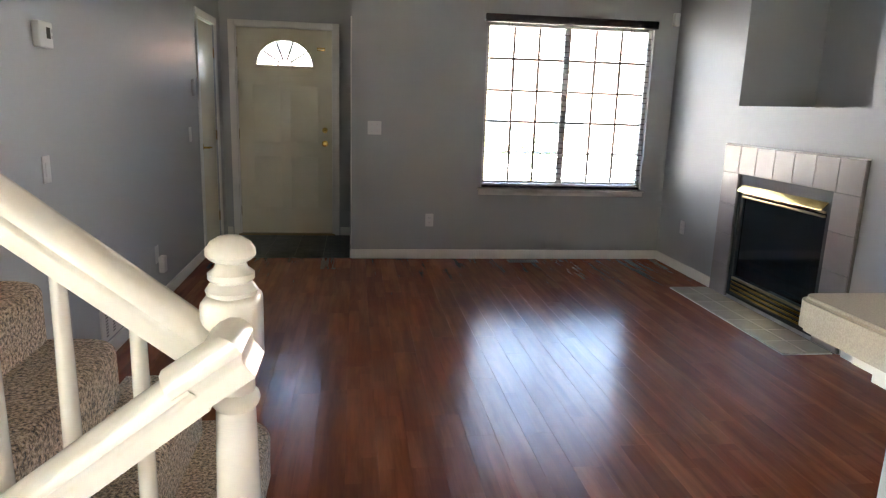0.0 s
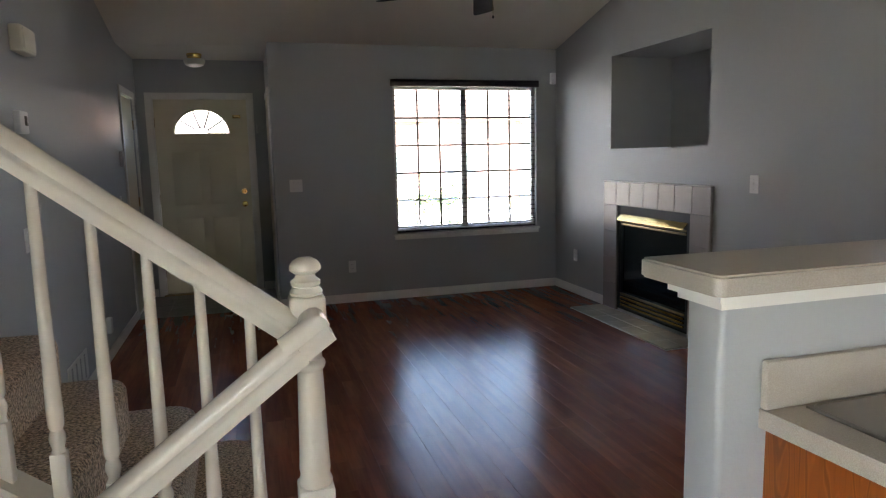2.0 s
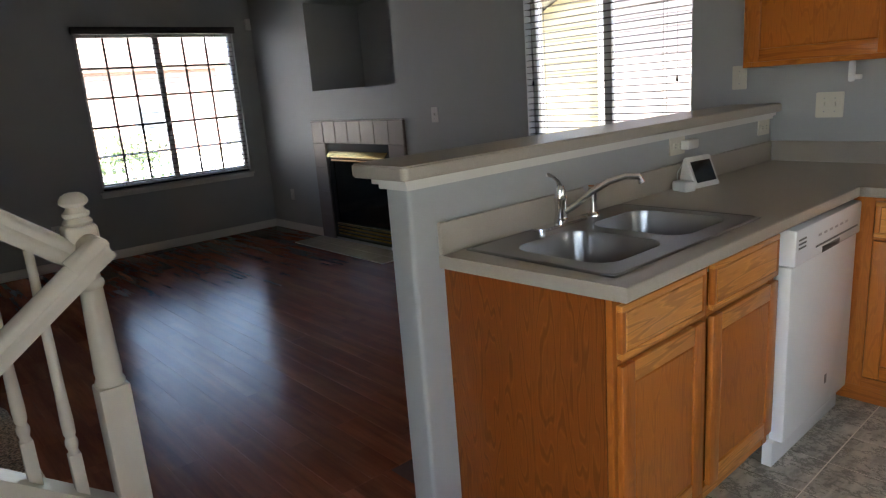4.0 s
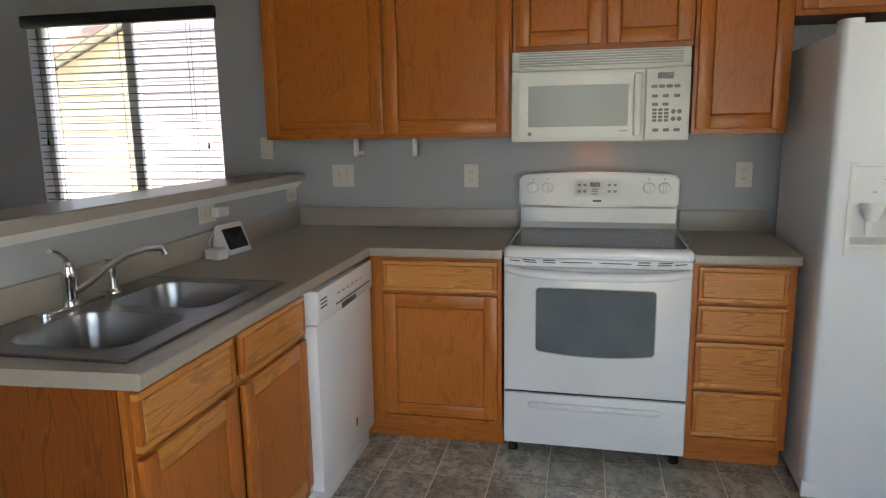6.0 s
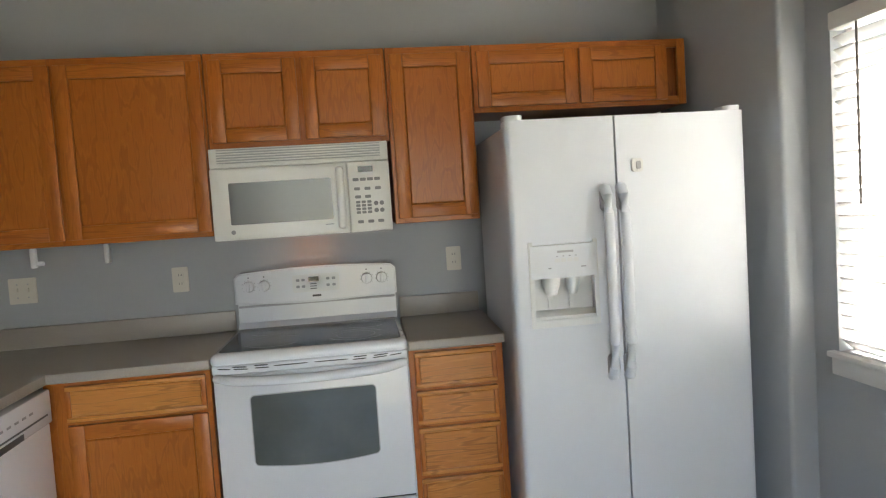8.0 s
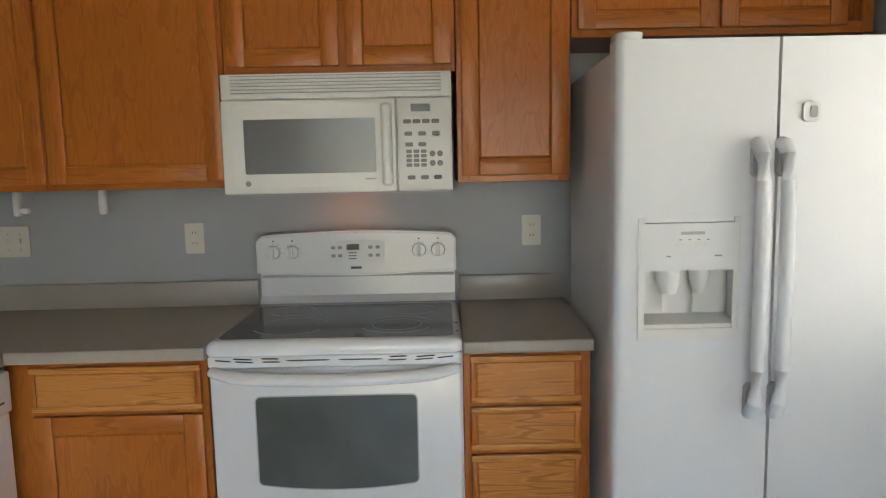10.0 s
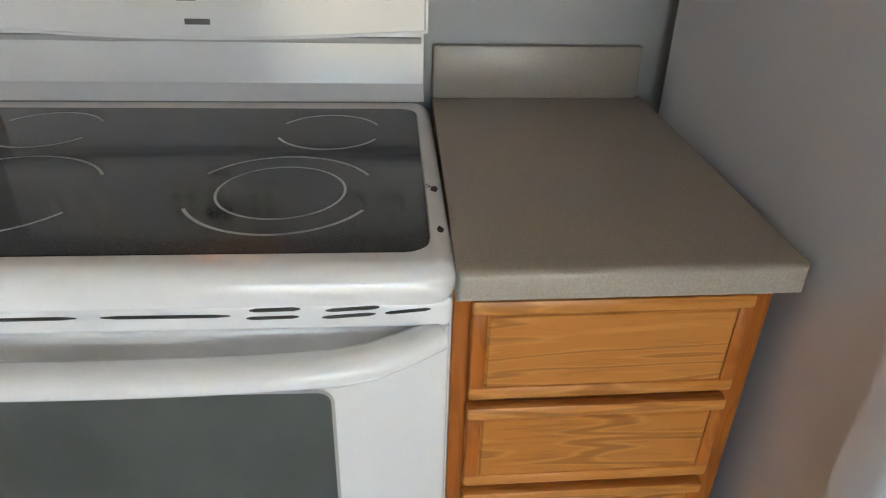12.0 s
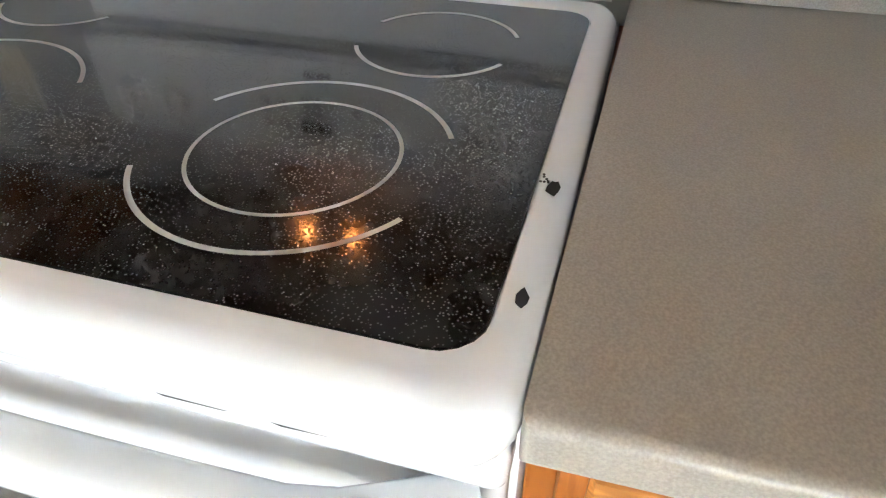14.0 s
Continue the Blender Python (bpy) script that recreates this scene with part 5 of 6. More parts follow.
# leaf pieced round the half-round light
arc = [(CXD + FR * math.cos(radians(a)), FZ + 0.92 * FR * math.sin(radians(a))) for a in range(0, 181, 10)]
outline_low = [(DX0, 0.02), (DX1, 0.02), (DX1, FZ), (DX0, FZ)]
box(bm, DX0, YE + 0.03, 0.02, DX1, YE + 0.074, FZ)
upper = [(DX1, FZ)] + [(DX1, DZ), (DX0, DZ), (DX0, FZ)] + [(x, z) for x, z in arc[::-1]]
prism(bm, [(x, YE + 0.03, z) for x, z in upper], (0, 0.044, 0))
leaf = part("leaf", bm, DOORP, fd)
for a, b, c, d in ((DX0 - 0.03, DX0 + 0.02, 0.001, DZ + 0.02), (DX1 - 0.02, DX1 + 0.03, 0.001, DZ + 0.02), (DX0 + 0.021, DX1 - 0.021, DZ - 0.02, DZ + 0.02), (DX0 + 0.021, DX1 - 0.021, 0.001, 0.04)):
    part("door_stop", bx(a, YE + 0.0745, c, b, YE + 0.09, d), TRIM, fd)
for u0, u1 in ((DX0 + 0.155, CXD - 0.06), (CXD + 0.06, DX1 - 0.155)):
    for z0, z1 in ((0.30, 0.80), (0.97, 1.50)):
        p = part("panel", raised_panel(DFR, u0, u1, z0, z1, 0.0002, 0.007, 0.03), DOORP, leaf)
        part("panel_groove", raised_panel(DFR, u0 - 0.012, u1 + 0.012, z0 - 0.012, z1 + 0.012, 0.0, 0.0025, 0.008), DOORP, p)
fan = part("fan_light", prism(bmesh.new(), [(x, YE + 0.05, z) for x, z in arc], (0, 0.005, 0)), PANE, leaf, "half-round glass light")
fan.visible_shadow = False
part("fan_light_rim", tube(bmesh.new(), [(x, YE + 0.03, z) for x, z in arc] + [(arc[-1][0], YE + 0.03, FZ), (arc[0][0], YE + 0.03, FZ)] + [(arc[0][0], YE + 0.03, FZ + 0.001)], 0.011, 8), DOORP, leaf)
for a in (36, 72, 108, 144):
    c, s = math.cos(radians(a)), math.sin(radians(a))
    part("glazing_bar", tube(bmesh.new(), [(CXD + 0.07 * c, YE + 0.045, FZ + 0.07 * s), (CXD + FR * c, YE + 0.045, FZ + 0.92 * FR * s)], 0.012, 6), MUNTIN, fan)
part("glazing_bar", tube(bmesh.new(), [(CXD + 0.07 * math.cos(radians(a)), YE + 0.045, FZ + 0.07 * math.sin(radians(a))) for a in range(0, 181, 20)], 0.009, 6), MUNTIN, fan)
YP = YE + 0.03
kn = part("deadbolt", cyl(bmesh.new(), (DX1 - 0.07, YP, 1.085), (DX1 - 0.07, YP - 0.02, 1.085), 0.029, 0.027), BRASS, leaf)
part("turn_piece", bx(DX1 - 0.085, YP - 0.035, 1.079, DX1 - 0.055, YP - 0.019, 1.091, 0.003), BRASS, kn)
mk = Euler((radians(90), 0, 0)).to_matrix().to_4x4()
part("door_knob", lathe(bmesh.new(), [(0.032, 0), (0.032, 0.006), (0.012, 0.01), (0.012, 0.03), (0.024, 0.04), (0.028, 0.055), (0.022, 0.066), (0, 0.07)], (DX1 - 0.07, YP, 0.95), 24, mk), BRASS, leaf)
part("name_plate", bx(DX1 - 0.145, YP - 0.003, 1.86, DX1 - 0.065, YP - 0.0005, 1.89, 0.001), BRASS, leaf)
part("plate_line", bx(DX1 - 0.138, YP - 0.0036, 1.872, DX1 - 0.072, YP - 0.0031, 1.878), IVORY, leaf)
for z in (0.25, 1.03, 1.82):
    part("hinge", cyl(bmesh.new(), (DX0 - 0.004, YP - 0.006, z - 0.05), (DX0 - 0.004, YP - 0.006, z + 0.05), 0.007, n=10), DBRASS, leaf)
part("threshold", bx(DX0 - 0.03, YE - 0.03, 0.004, DX1 + 0.03, YE + 0.14, 0.018, 0.003), DBRASS, fd)
cas = thing("door_casing_1", (-3.55, YE, 0), "white painted casing round the front door", "door frame", kind="structure")
for a in ((DX0 - 0.075, DX0 - 0.012, 0.005, 2.12), (DX1 + 0.012, DX1 + 0.075, 0.005, 2.12), (DX0 - 0.012, DX1 + 0.012, 2.062, 2.12)):
    part("casing", bx(a[0], YE - 0.016, a[2], a[1], YE - 0.001, a[3], 0.004), TRIM, cas)
for a in ((DX0 - 0.012, DX0 - 0.002, 0.005, 2.068), (DX1 + 0.002, DX1 + 0.012, 0.005, 2.068), (DX0 - 0.002, DX1 + 0.002, 2.057, 2.068)):
    part("jamb", bx(a[0], YE, a[2], a[1], YE + 0.138, a[3]), TRIM, cas)
bell = thing("door_chime_contact", (-2.99, YE, 1.78), "small dark alarm contact beside the door frame", "sensor")
part("body", bx(-3.0, YE - 0.02, 1.70, -2.975, YE - 0.001, 1.80, 0.003), GREYPL, bell)

cl = thing("door_2", (XL, 7.4, 0), "cream painted flush closet door with a brass lever", "door", kind="structure")
leaf2 = part("leaf", bx(XL - 0.05, 7.065, 0.012, XL - 0.012, 7.745, 2.02, 0.002), DOORP, cl)
for a in ((6.995, 7.058), (7.752, 7.815)):
    part("casing", bx(XL + 0.001, a[0], 0.005, XL + 0.016, a[1], 2.095, 0.004), TRIM, cl)
part("casing", bx(XL + 0.001, 7.058, 2.032, XL + 0.016, 7.752, 2.095, 0.004), TRIM, cl)
kb2 = part("rosette", cyl(bmesh.new(), (XL - 0.012, 7.13, 0.95), (XL + 0.0, 7.13, 0.95), 0.03), BRASS, leaf2)
part("lever", tube(bmesh.new(), [(XL, 7.13, 0.95), (XL + 0.045, 7.13, 0.95), (XL + 0.05, 7.16, 0.95), (XL + 0.05, 7.23, 0.945)], [0.009, 0.009, 0.009, 0.007], 10), BRASS, kb2)
for z in (0.25, 1.03, 1.78):
    part("hinge", cyl(bmesh.new(), (XL - 0.006, 7.748, z - 0.045), (XL - 0.006, 7.748, z + 0.045), 0.007, n=10), DBRASS, leaf2)
cl2 = thing("door_casing_2", (-2.885, 7.6, 0), "white casing and dark track of the entry closet", "door frame", kind="structure")
part("casing", bx(-2.9, 7.16, 0.09, -2.886, 7.22, 2.1, 0.003), TRIM, cl2)
part("casing", bx(-2.9, 7.22, 2.04, -2.886, 7.95, 2.1, 0.003), TRIM, cl2)
part("door_leaf", bx(-2.894, 7.222, 0.09, -2.8865, 7.95, 2.038), DOORP, cl2)

# ---- left wall fittings ----
LF = Matrix()


def west_box(name, y, z, w, h, d, label, category, material=PLASTIC, bev=0.006):
    c = thing(name, (XL, y, z), label, category)
    p = part("body", bx(XL + 0.001, y - w / 2, z - h / 2, XL + d, y + w / 2, z + h / 2, bev, 3), material, c)
    return c, p


th, tp = west_box("thermostat", 4.17, 1.615, 0.125, 0.105, 0.032, "white wall thermostat with a small dark display", "thermostat")
part("display", bx(XL + 0.0321, 4.17, 1.60, XL + 0.0335, 4.205, 1.645), DISPLAY, tp)
part("button", bx(XL + 0.032, 4.215, 1.60, XL + 0.035, 4.228, 1.615, 0.001), GREYPL, tp)
part("button", bx(XL + 0.032, 4.215, 1.625, XL + 0.035, 4.228, 1.64, 0.001), GREYPL, tp)
dc, dp = west_box("door_chime", 4.27, 2.005, 0.21, 0.125, 0.06, "cream plastic door chime box on the wall", "door chime", IVORY, 0.012)
part("cover", bx(XL + 0.0602, 4.18, 1.955, XL + 0.064, 4.36, 2.055, 0.002), IVORY, dp)
west_box("alarm_sensor", 6.80, 1.45, 0.03, 0.13, 0.03, "small grey door sensor beside the closet frame", "sensor", GREYPL)
for y, z, lab in ((4.12, 1.06, "white rocker light switch on the grey wall"), (6.67, 1.085, "white light switch beside the closet door")):
    c, p = west_box("light_switch", y, z, 0.072, 0.116, 0.006, lab, "switch", PLASTIC, 0.002)
    part("rocker", bx(XL + 0.006, y - 0.016, z - 0.03, XL + 0.01, y + 0.016, z + 0.03, 0.002), PLASTIC, p)
c, p = west_box("wall_outlet", 5.6, 0.35, 0.072, 0.116, 0.006, "white wall outlet with a plugged night light", "outlet", PLASTIC, 0.002)
part("night_light", bx(XL + 0.0062, 5.61, 0.22, XL + 0.045, 5.68, 0.33, 0.008), PLASTIC, p)
rv = thing("return_vent", (XL, 4.8, 0.2), "white metal return air grille low on the wall", "vent")
part("plate", bx(XL + 0.001, 4.56, 0.1, XL + 0.008, 5.02, 0.285, 0.003), TRIM, rv)
for col in range(4):
    for i in range(9):
        y = 4.62 + 0.1 * col
        part("slot", bx(XL + 0.0082, y, 0.125 + 0.0165 * i, XL + 0.0092, y + 0.035, 0.132 + 0.0165 * i), DGREY, rv)
# window wall fittings
switch(NF, -2.69, 1.166, 2, PLASTIC, "white two-gang light switch on the window wall")
outlet(NF, -2.19, 0.36, PLASTIC, "white duplex outlet on the window wall")
outlet(EW, 6.52, 0.395, PLASTIC, "white duplex outlet near the corner")
switch(EW, 4.10, 1.187, 1, PLASTIC, "white light switch beside the fireplace")
outlet(("x", 0.6195), 4.95, 1.75, PLASTIC, "white outlet in the back of the niche")
mo = thing("motion_sensor", (-0.05, YW, 2.18), "white corner alarm sensor high on the wall", "sensor")
part("body", bx(-0.075, YW - 0.045, 2.12, -0.02, YW - 0.001, 2.235, 0.01, 3), PLASTIC, mo)
fv = thing("floor_vent", (-1.33, 6.86, 0), "brown metal floor register by the window wall", "vent")
part("frame", bx(-1.475, 6.80, 0.0062, -1.195, 6.91, 0.0105, 0.001), DARKSLAT, fv)
for i in range(12):
    part("slat", bx(-1.455 + 0.021 * i, 6.815, 0.0108, -1.443 + 0.021 * i, 6.895, 0.0122), BLACK, fv)

# ---- fireplace ----
fp = thing("fireplace", (0, 5.215, 0), "gas fireplace with grey tile surround, black firebox and brass hood", "fireplace")
OY0, OY1, OZ = 4.71, 5.72, 0.95
SY0, SY1, SZ = 4.485, 5.94, 1.158
tw = (SY1 - SY0) / 7
grout = bmesh.new()
box(grout, -0.016, SY0, 0.012, -0.001, OY0, SZ)
box(grout, -0.016, OY1, 0.012, -0.001, SY1, SZ)
box(grout, -0.016, OY0, OZ, -0.001, OY1, SZ)
surround = part("surround", grout, mat("dark_grout", (0.16, 0.14, 0.125), 0.8), fp)
for i in range(7):
    a, b = SY0 + tw * i, SY0 + tw * (i + 1)
    part("tile", bx(-0.026, a + 0.002, OZ + 0.002, -0.0165, b - 0.002, SZ - 0.003, 0.002, 1), TILE, surround)
for a, b in ((SY0, OY0), (OY1, SY1)):
    for j in range(4):
        z0, z1 = 0.012 + (OZ - 0.012) * j / 4, 0.012 + (OZ - 0.012) * (j + 1) / 4
        part("tile", bx(-0.026, a + 0.002, z0 + 0.002, -0.0165, b - 0.002, z1 - 0.002, 0.002, 1), TILE, surround)
part("edge_strip", bx(-0.029, SY0 - 0.003, SZ - 0.002, -0.001, SY1 + 0.003, SZ + 0.006, 0.002), TRIM, fp, "thin pale metal edge strip")
fbx = bmesh.new()
box(fbx, 0.40, OY0 + 0.002, 0.032, 0.42, OY1 - 0.002, OZ - 0.002)
for a in ((OY0 + 0.002, OY0 + 0.03), (OY1 - 0.03, OY1 - 0.002)):
    box(fbx, -0.01, a[0], 0.032, 0.398, a[1], OZ - 0.002)
box(fbx, -0.01, OY0 + 0.032, 0.032, 0.398, OY1 - 0.032, 0.05)
box(fbx, -0.008, OY0 + 0.032, OZ - 0.10, 0.398, OY1 - 0.032, OZ - 0.002)
part("firebox", fbx, BLACK, fp)
part("glass_front", bx(0.012, OY0 + 0.06, 0.19, 0.018, OY1 - 0.06, 0.80), BLKGLASS, fp, "black glass front")
for a in ((OY0 + 0.03, OY0 + 0.06), (OY1 - 0.06, OY1 - 0.03)):
    part("glass_frame", bx(0.0, a[0], 0.05, 0.02, a[1], 0.85, 0.003), BLACK, fp)
bm = prism(bmesh.new(), [(0.0, OY0 + 0.045, 0.885), (-0.05, OY0 + 0.045, 0.835), (-0.053, OY0 + 0.045, 0.828), (-0.003, OY0 + 0.045, 0.868)], (0, OY1 - OY0 - 0.09, 0))
part("hood", bm, BRASS, fp, "polished brass hood")
for z in (0.815, 0.79):
    part("louvre", bx(-0.018, OY0 + 0.06, z - 0.008, -0.002, OY1 - 0.06, z + 0.008, 0.004), DBRASS, fp)
for i, z in enumerate((0.075, 0.108, 0.141, 0.172)):
    part("louvre", bx(-0.02, OY0 + 0.06, z - 0.009, -0.002, OY1 - 0.06, z + 0.009, 0.005), BRASS if i < 3 else DBRASS, fp)
he = thing("hearth", (-0.17, 5.22, 0), "pale tiled hearth flush on the floor before the fireplace", "hearth")
bed = part("tile_bed", bx(-0.352, 4.5, 0.0005, -0.03, 5.955, 0.008), GROUT, he)
for i in range(7):
    a = 4.505 + 0.2075 * i
    for x0, x1 in ((-0.349, -0.194), (-0.19, -0.033)):
        part("tile", bx(x0 + 0.001, a, 0.0082, x1 - 0.001, a + 0.2035, 0.015, 0.0015, 1), HEARTH, bed)

# ---- stairs and rails ----
RAILS = "stair rails"
st = thing("staircase", (-3.6, 2.7, 0), "carpeted stair flight with rounded step noses", "stairs", kind="structure")
RISE, RUN, NOSE = 0.19, 0.236, -3.165
for k in range(12):
    xk = NOSE - RUN * k
    y1 = (3.53, 3.52, 3.40, 3.45)[k] if k < 4 else 3.41
    z1 = RISE * (k + 1)
    r = 0.13 if k < 4 else 0.02
    xb = xk - RUN - 0.06
    plan = [(xb, 2.075), (xk, 2.075)] + [(xk - r + r * math.cos(radians(a)), y1 - r + r * math.sin(radians(a))) for a in range(0, 91, 10)] + [(xb, y1)]
    bm = prism(bmesh.new(), [(x, y, 0.008) for x, y in plan], (0, 0, z1 - 0.008))
    bmesh.ops.bevel(bm, geom=[e for e in bm.edges if all(v.co.z > z1 - 0.001 for v in e.verts)], offset=0.034, segments=5, profile=0.5, affect="EDGES")
    bmesh.ops.triangulate(bm, faces=bm.faces)
    bmesh.ops.subdivide_edges(bm, edges=[e for e in bm.edges if e.calc_length() > 0.07], cuts=2)
    bmesh.ops.triangulate(bm, faces=bm.faces)
    for v in bm.verts:
        v.co += 0.003 * noise.noise_vector(v.co * 23)
    part("step", bm, CARPET, st)
kw = bmesh.new()
SL = 0.80


def shoe(x):
    return 0.627 + (-3.452 - x) * SL


prism(kw, [(-3.075, 2.005, -2.2), (-3.075, 2.005, shoe(-3.075) - 0.155), (-6.5, 2.005, shoe(-6.5) - 0.155), (-6.5, 2.005, -2.2)], (0, 0.055, 0))
solid("wall_under_stairs", kw, WALL, "grey painted wall below the stair stringer", "wall")
sg = bmesh.new()
prism(sg, [(-3.075, 1.995, shoe(-3.075) - 0.155), (-3.075, 1.995, shoe(-3.075) - 0.03), (-5.5, 1.995, shoe(-5.5) - 0.03), (-5.5, 1.995, shoe(-5.5) - 0.155)], (0, 0.072, 0))
stair_rail = thing("stair_balustrade", (-3.06, 2.03, 0), "cream painted balustrade with turned balusters and a newel post", "railing")
part("stringer", sg, RAILP, stair_rail)
bm = prism(bmesh.new(), [(-3.075, 1.985, shoe(-3.075) - 0.029), (-3.075, 1.985, shoe(-3.075)), (-5.5, 1.985, shoe(-5.5)), (-5.5, 1.985, shoe(-5.5) - 0.029)], (0, 0.09, 0))
part("shoe_rail", bm, RAILP, stair_rail)
part("stringer_cap", prism(bmesh.new(), [(-3.075, 1.983, shoe(-3.075) - 0.155), (-3.075, 1.983, shoe(-3.075) - 0.125), (-5.5, 1.983, shoe(-5.5) - 0.125), (-5.5, 1.983, shoe(-5.5) - 0.155)], (0, 0.012, 0)), RAILP, stair_rail)


def moulded_rail(p0, p1, ends=True):
    """A handrail with a rounded top and hollow sides between two places."""
    p0, p1 = Vector(p0), Vector(p1)
    d = (p1 - p0).normalized()
    s = d.cross(Vector((0, 0, 1))).normalized()
    t = s.cross(d).normalized()
    half = [(0.0, 0.034), (0.014, 0.032), (0.025, 0.024), (0.030, 0.012), (0.029, 0.002), (0.022, -0.006), (0.020, -0.014), (0.021, -0.022), (0.021, -0.034)]
    prof = half + [(-a, b) for a, b in half[::-1][:-1]]
    prof = [(a, b) for a, b in prof]
    bm = bmesh.new()
    A = [bm.verts.new(p0 + s * a + t * b) for a, b in prof]
    Bv = [bm.verts.new(p1 + s * a + t * b) for a, b in prof]
    n = len(A)
    for i in range(n):
        bm.faces.new((A[i], A[(i + 1) % n], Bv[(i + 1) % n], Bv[i]))
    bm.faces.new(A[::-1])
    bm.faces.new(Bv)
    bmesh.ops.recalc_face_normals(bm, faces=bm.faces)
    return bm


RS = 0.785


def rail_z(x):
    return 1.027 + (-3.05 - x) * RS


part("handrail", moulded_rail((-3.07, 2.03, rail_z(-3.07)), (-5.3, 2.03, rail_z(-5.3))), RAILP, stair_rail)
low_rail = thing("basement_handrail", (-3.05, 1.95, 1.0), "cream painted handrail running down beside the newel", "railing")
LS = 0.75
lr = part("handrail", moulded_rail((-3.062, 1.945, 1.026 - 0.012 * LS), (-4.6, 1.945, 1.026 - 1.55 * LS)), RAILP, low_rail)


def mitred_end(p0, p1, p2, grow):
    """The rail's profile carried from p0 to the corner p1 and round it to p2, mitred at the corner."""
    p0, p1, p2 = Vector(p0), Vector(p1), Vector(p2)
    d1, d2 = (p1 - p0).normalized(), (p2 - p1).normalized()
    s = d1.cross(Vector((0, 0, 1))).normalized()
    t = s.cross(d1).normalized()
    half = [(0.0, 0.034), (0.014, 0.032), (0.025, 0.024), (0.030, 0.012), (0.029, 0.002), (0.022, -0.006), (0.020, -0.014), (0.021, -0.022), (0.021, -0.034)]
    prof = [(a * grow, b * grow) for a, b in half + [(-a, b) for a, b in half[::-1][:-1]]]
    cut = (d1 + d2).normalized()
    rings = [[p0 + s * a + t * b for a, b in prof]]
    rings.append([q + d1 * ((p1 - q).dot(cut) / d1.dot(cut)) for q in rings[0]])
    rings.append([q + d2 * ((p2 - q).dot(d2)) for q in rings[1]])
    bm = bmesh.new()
    vs = [[bm.verts.new(q) for q in ring] for ring in rings]
    n = len(prof)
    for a, b in zip(vs, vs[1:]):
        for k in range(n):
            bm.faces.new((a[k], a[(k + 1) % n], b[(k + 1) % n], b[k]))
    bm.faces.new(vs[0][::-1])
    bm.faces.new(vs[-1])
    bmesh.ops.recalc_face_normals(bm, faces=bm.faces)
    return bm


part("end_fitting", mitred_end((-3.085, 1.945, 1.0085), (-3.022, 1.945, 1.052), (-3.022, 2.012, 1.052), 1.06), RAILP, lr, "mitred cream end fitting with cracked paint")
NX, NY = -3.032, 2.05
nb = part("newel_post", bx(NX - 0.041, NY - 0.041, 0.008, NX + 0.041, NY + 0.041, 0.66, 0.006, 2), RAILP, stair_rail)
part("turned_shaft", lathe(bmesh.new(), [(0.038, 0.66), (0.040, 0.668), (0.034, 0.684), (0.036, 0.70), (0.034, 0.75), (0.031, 0.86), (0.029, 0.935), (0.034, 0.942), (0.036, 0.95), (0.034, 0.958), (0.029, 0.963), (0.029, 0.985), (0.036, 1.0)], (NX, NY, 0)), RAILP, nb)
part("block", bx(NX - 0.04, NY - 0.04, 1.0, NX + 0.04, NY + 0.04, 1.112, 0.012, 3), RAILP, nb)
part("cap", lathe(bmesh.new(), [(0.034, 1.108), (0.037, 1.118), (0.031, 1.127), (0.028, 1.13), (0.033, 1.135), (0.033, 1.143), (0.024, 1.150), (0.021, 1.158), (0.030, 1.163), (0.0355, 1.169), (0.0345, 1.178), (0.028, 1.188), (0.016, 1.195), (0, 1.197)], (NX, NY, 0)), RAILP, nb)


def baluster(x):
    zb, zt = shoe(x) - 0.012, rail_z(x) - 0.035
    h = zt - zb
    bm = bx(x - 0.0155, 2.03 - 0.0155, zb, x + 0.0155, 2.03 + 0.0155, zb + 0.13, 0.003, 2)
    lathe(bm, [(0.0155, zb + 0.125), (0.012, zb + 0.14), (0.0155, zb + 0.152), (0.0165, zb + 0.16), (0.0155, zb + 0.168), (0.012, zb + 0.178), (0.0155, zb + 0.188), (0.0165, zb + 0.22), (0.014, zb + 0.45 * h), (0.011, zt + 0.01)], (x, 2.03, 0), 16)
    return part("baluster", bm, RAILP, stair_rail)


for k in range(18):
    baluster(-3.158 - 0.0985 * k)
# basement flight, out of sight below the low rail
bst = thing("basement_staircase", (-3.6, 1.5, -0.2), "carpeted stairs leading down to the basement", "stairs", kind="structure")
for k in range(9):
    part("step", bx(-3.2 - 0.25 * (k + 1), 1.0, -0.19 * (k + 1) - 0.25, -3.2 - 0.25 * k, 1.99, -0.19 * (k + 1), 0.01), CARPET, bst)

# ---- ceiling fan and entry lamp ----
FX, FY, FZ0 = -1.79, 4.27, 2.345
cf = thing("ceiling_fan", (FX, FY, FZ0), "ceiling fan with dark blades and pull chain on a downrod", "ceiling fan")
ceil_at = EAVE_Z + (RIDGE_Z - EAVE_Z) * (YW - FY) / (YW - RIDGE_Y)
part("canopy", lathe(bmesh.new(), [(0.0, 0.0), (0.07, -0.005), (0.065, -0.05), (0.02, -0.08), (0, -0.08)], (FX, FY, ceil_at + 0.01)), BLACK, cf)
part("downrod", cyl(bmesh.new(), (FX, FY, FZ0 + 0.12), (FX, FY, ceil_at - 0.05), 0.013, n=14), BLACK, cf)
hub = part("motor_housing", lathe(bmesh.new(), [(0, 0.13), (0.05, 0.125), (0.10, 0.09), (0.115, 0.05), (0.11, 0.025), (0.085, 0.02), (0.04, 0.015), (0, 0.014)], (FX, FY, FZ0)), BLADE, cf)
